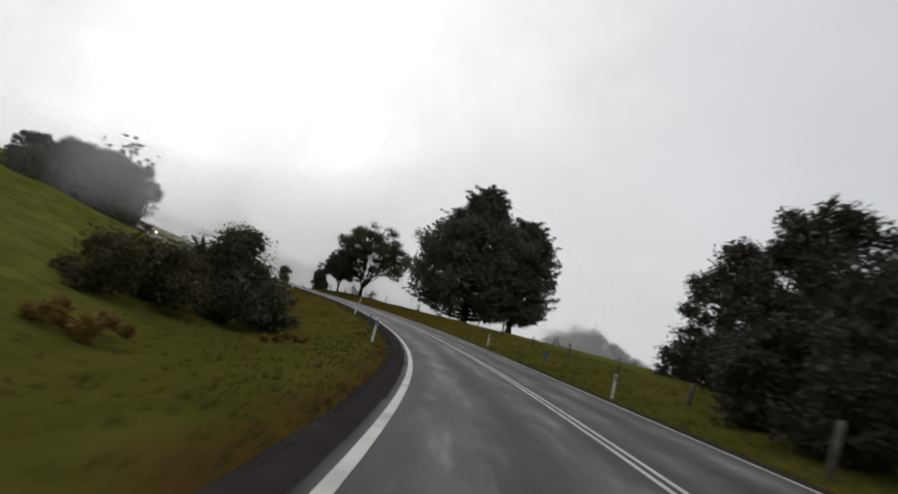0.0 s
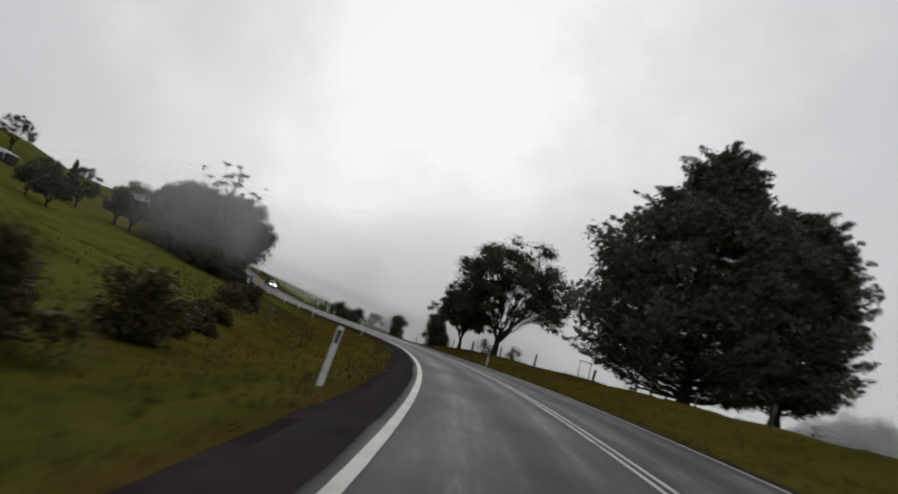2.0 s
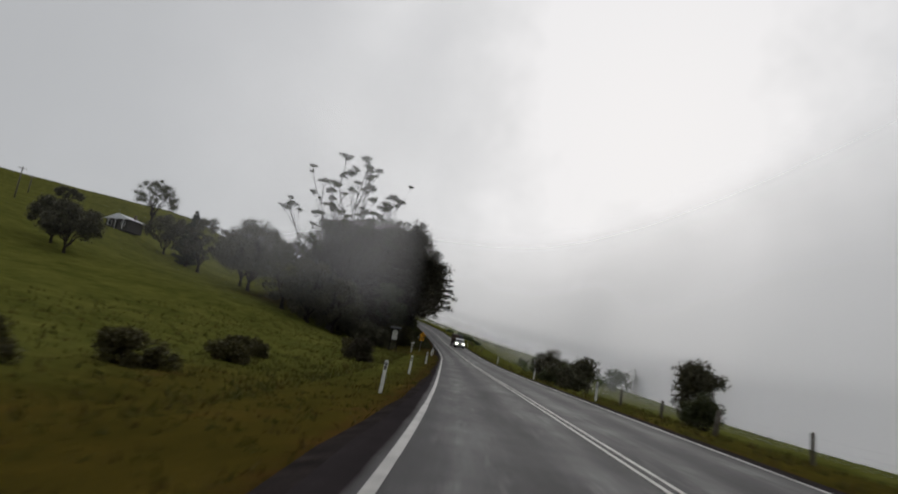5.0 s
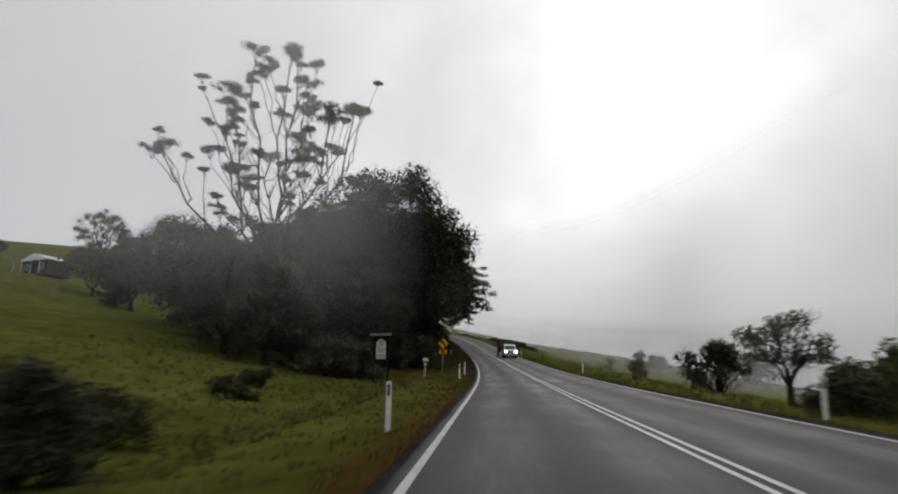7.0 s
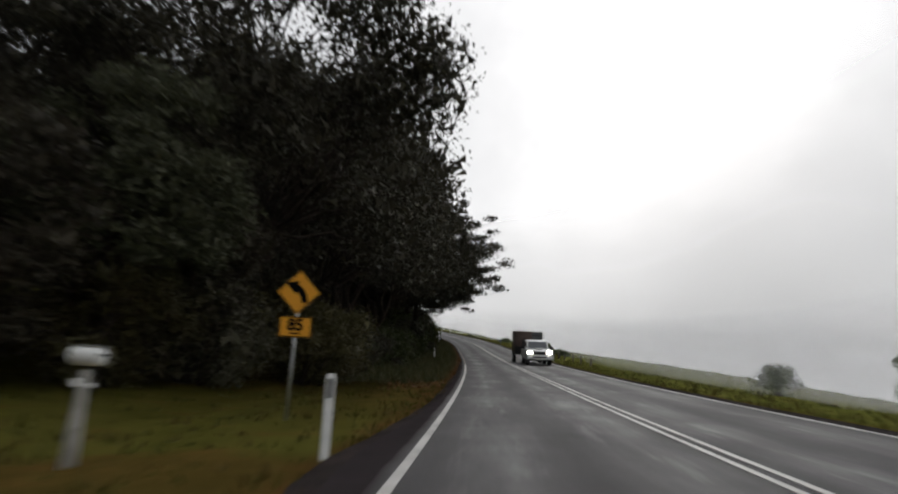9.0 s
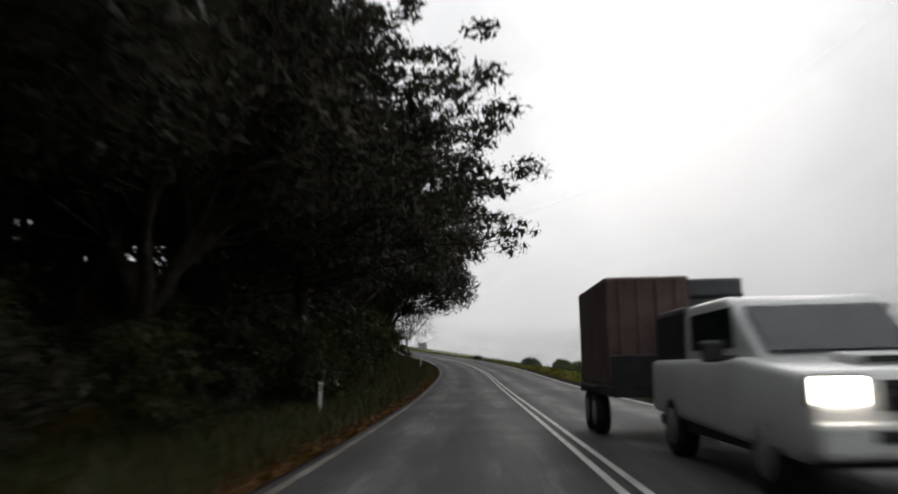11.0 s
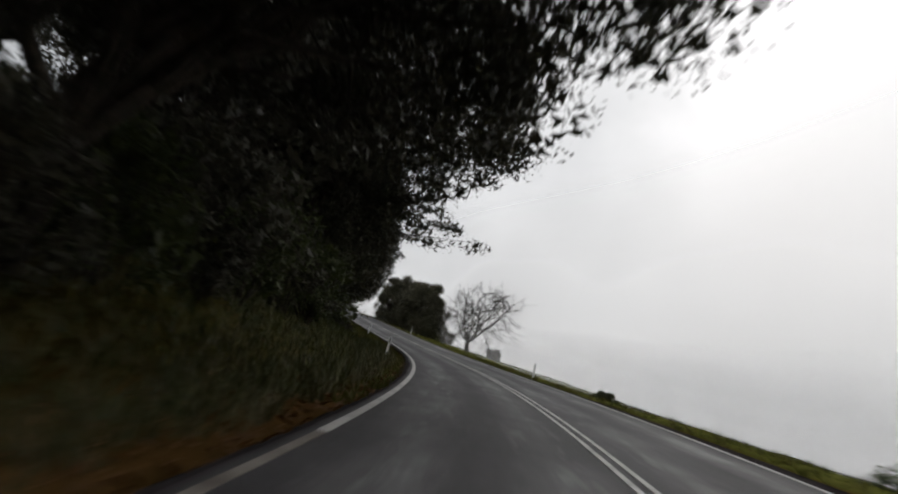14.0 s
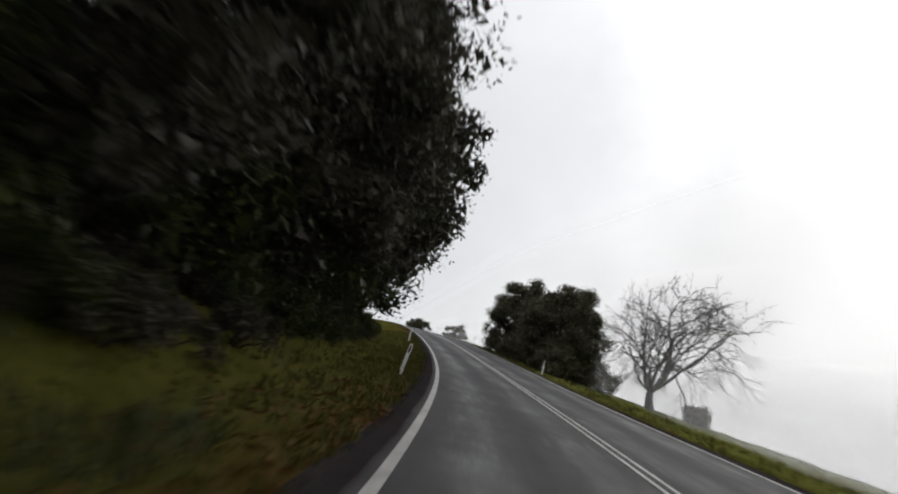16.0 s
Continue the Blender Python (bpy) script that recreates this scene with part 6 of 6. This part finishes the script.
def house(s, n):
    at = spot(s, n)
    ob = thing("farm_house", "small dark weatherboard house with a pale iron roof", "house", at, facing(s) - 28)
    w_ = part("wall", boxes("wall", [((0, 0, 1.3), (9.0, 6.0, 3.6))], BOARDS, 0.03), ob, "dark boarded walls")
    for i in range(7):
        part("board", boxes("board", [((0, -3.015, 0.35 + 0.36 * i), (9.0, 0.03, 0.02))], DARKWOOD), w_)
    r_ = part("roof", solid("roof", [(-4.9, 2.95), (4.9, 2.95), (4.9, 3.05), (0.4, 4.55), (-0.4, 4.55), (-4.9, 3.05)], 6.8, ROOFIRON, 0.03), ob, "pale iron gable roof", (0, -3.4, 0))
    part("veranda_roof", boxes("veranda_roof", [((0, -4.0, 2.75), (9.6, 2.4, 0.06), (12, 0, 0))], ROOFIRON, 0.01), ob, "pale veranda roof")
    for x in (-4.5, -1.5, 1.5, 4.5):
        part("veranda_post", boxes("veranda_post", [((x, -5.0, 1.0), (0.12, 0.12, 3.0))], WHITE, 0.01), ob, "white post")
    for x in (-2.8, 2.6):
        g = part("window", boxes("window", [((x, -3.01, 1.6), (1.3, 0.06, 1.2))], GLASS, 0.01), ob, "dark window")
        part("frame", boxes("frame", [((x, -3.03, 2.24), (1.46, 0.08, 0.08)), ((x, -3.03, 0.96), (1.46, 0.08, 0.08)), ((x - 0.69, -3.03, 1.6), (0.08, 0.08, 1.2)), ((x + 0.69, -3.03, 1.6), (0.08, 0.08, 1.2))], WHITE, 0.01), g, "white frame")
    part("door", boxes("door", [((0, -3.02, 1.05), (0.9, 0.06, 2.05))], DARKWOOD, 0.01), ob)
    part("chimney", boxes("chimney", [((3.2, 0.6, 4.2), (0.5, 0.5, 1.6))], RUST, 0.03), ob, "brick-red chimney")
    part("aerial", rod("aerial", (-3.4, 0, 3.6), (-3.2, 0, 6.6), 0.03, 0.02, STEEL, 6), ob, "thin aerial mast")
    return ob


farm = house(318, -77)
farm.matrix_basis = farm.matrix_basis @ Matrix.Diagonal((0.8, 0.8, 0.8, 1))


def power_pole(s, n, h_, label="timber power pole with a single crossarm on the hill"):
    ob = thing("power_pole", label, "power pole", spot(s, n), facing(s) + 40)
    part("pole", rod("pole", (0, 0, -0.5), (0, 0, h_), 0.17, 0.11, WOOD, 10), ob)
    a = part("crossarm", boxes("crossarm", [((0, 0, h_ - 0.5), (1.9, 0.10, 0.12))], WOOD, 0.01), ob)
    for x in (-0.8, 0.0, 0.8):
        part("insulator", rod("insulator", (x, 0, h_ - 0.46), (x, 0, h_ - 0.26), 0.05, 0.035, PANEL, 8), a)
    return ob


power_pole(304, -97.3, 7.5)
power_pole(352, -112, 5.0)


# ---------- fences, gate and stumps ----------
def fence_post(s, n, h_, r, tilt, top=0.0):
    ob = thing("fence_post", "weathered grey timber fence post", "fence post", spot(s, n), facing(s) + 30 * math.sin(s), "fence posts", tilt)
    v, f = [], []
    tube(v, f, [(0, 0, -0.3), (0, 0, h_ * 0.5), (0.01, 0, h_ - 0.03), (0.012, 0.01, h_)], [r * 1.1, r, r * 0.95, r * 0.75], 8, True)
    part("post", mesh_of("post", v, f, WOOD, True), ob)
    return ob


def wire_run(posts, heights, label):
    """Sagging wires between posts: one thing, a strand each."""
    ob = thing("wire_fence", label, "wire fence", spot(*posts[0]), 0)
    o = spot(*posts[0])
    for h_ in heights:
        v, f, pts = [], [], []
        for (s0, n0), (s1, n1) in zip(posts[:-1], posts[1:]):
            a, b = spot(s0, n0, h_) - o, spot(s1, n1, h_) - o
            for u in (0.0, 0.35, 0.65):
                p = a.lerp(b, u)
                pts.append((p.x, p.y, p.z - 0.12 * u * (1 - u)))
        p = spot(*posts[-1], h_) - o
        pts.append((p.x, p.y, p.z))
        tube(v, f, pts, [0.003] * len(pts), 4)
        part("wire", mesh_of("wire", v, f, TRIM), ob)
    return ob


RUN_A = [(28, 11.2), (38, 11.6), (48, 12.0), (58, 12.6), (68, 13.2), (78, 14.0), (88, 15.5), (98, 17.5)]
RUN_B = [(110.4, 18.7), (114.3, 14.9), (117.7, 12.8), (124, 13.8), (130, 14.0), (136, 13.6), (143, 13.8), (150, 13.0), (158, 12.4), (166, 12.2), (175, 12.0), (186, 11.8)]
RUN_C = [(292, 11.0), (296.5, 10.9), (301, 10.9), (305.5, 10.7), (310, 10.8), (315, 11.0), (321, 11.4), (328, 11.8)]
for run, h_, r in ((RUN_A, 0.95, 0.06), (RUN_B, 1.05, 0.085), (RUN_C, 0.75, 0.065)):
    for k, (s, n) in enumerate(run):
        fence_post(s, n, h_ * (0.9 + 0.2 * math.sin(k * 2.1) ** 2), r * (1 + 0.5 * (k % 4 == 0)), (4 * math.sin(k * 1.7), 4 * math.cos(k * 2.3)))
    if run is not RUN_C:
        wire_run(run, (0.35 * h_, 0.62 * h_, 0.88 * h_), "thin sagging wire fence between timber posts")
fence_post(14.5, 9.2, 1.25, 0.085, (2, 3))
fence_post(18.5, 11.0, 1.0, 0.07, (-2, 3))


def gate_frame(s, n):
    ob = thing("gate_frame", "plain pale timber goal-shaped frame in the fence", "gate frame", spot(s, n), facing(s) + 15)
    for x in (-0.62, 0.62):
        part("upright", boxes("upright", [((x, 0, 0.75), (0.07, 0.07, 1.9))], WOOD, 0.008), ob)
    part("crossbar", boxes("crossbar", [((0, 0, 1.68), (1.45, 0.09, 0.09))], DARKWOOD, 0.01), ob, "dark crossbar")
    return ob


gate_frame(115, 19.9)


def rail_gate(s, n):
    ob = thing("rail_fence", "short dark timber rail yard panel by the cypress", "rail fence", spot(s, n), facing(s) + 8)
    for x in (-1.5, 0.0, 1.5):
        part("post", boxes("post", [((x, 0, 0.5), (0.16, 0.16, 1.5))], WOOD, 0.015), ob)
    for z in (0.45, 0.95):
        part("rail", boxes("rail", [((0, -0.1, z), (3.4, 0.05, 0.16))], DARKWOOD, 0.008), ob, "dark sawn rail")
    return ob


rail_gate(108.5, 23.0)


def stump(s, n, h_, r, seed, pale=False):
    rng = np.random.default_rng(seed)
    ob = thing("tree_stump", "old broken tree stump standing in the grass", "tree stump", spot(s, n), 40 * seed, "old stumps", (3, 4))
    v, f = [], []
    tube(v, f, [(0, 0, -0.2), (0.0, 0.02, h_ * 0.25), (0.03, 0, h_ * 0.8), (0.05, 0.02, h_)], [r * 1.35, r, r * 0.9, r * 0.62], 11, True)
    v = [np.asarray(p) + rng.normal(size=3) * r * 0.09 for p in v]
    part("trunk", mesh_of("trunk", v, f, WOOD if pale else BARK), ob)
    return ob


stump(119.2, -7.9, 0.85, 0.17, 1, True)
stump(117.0, -9.2, 0.7, 0.25, 4)
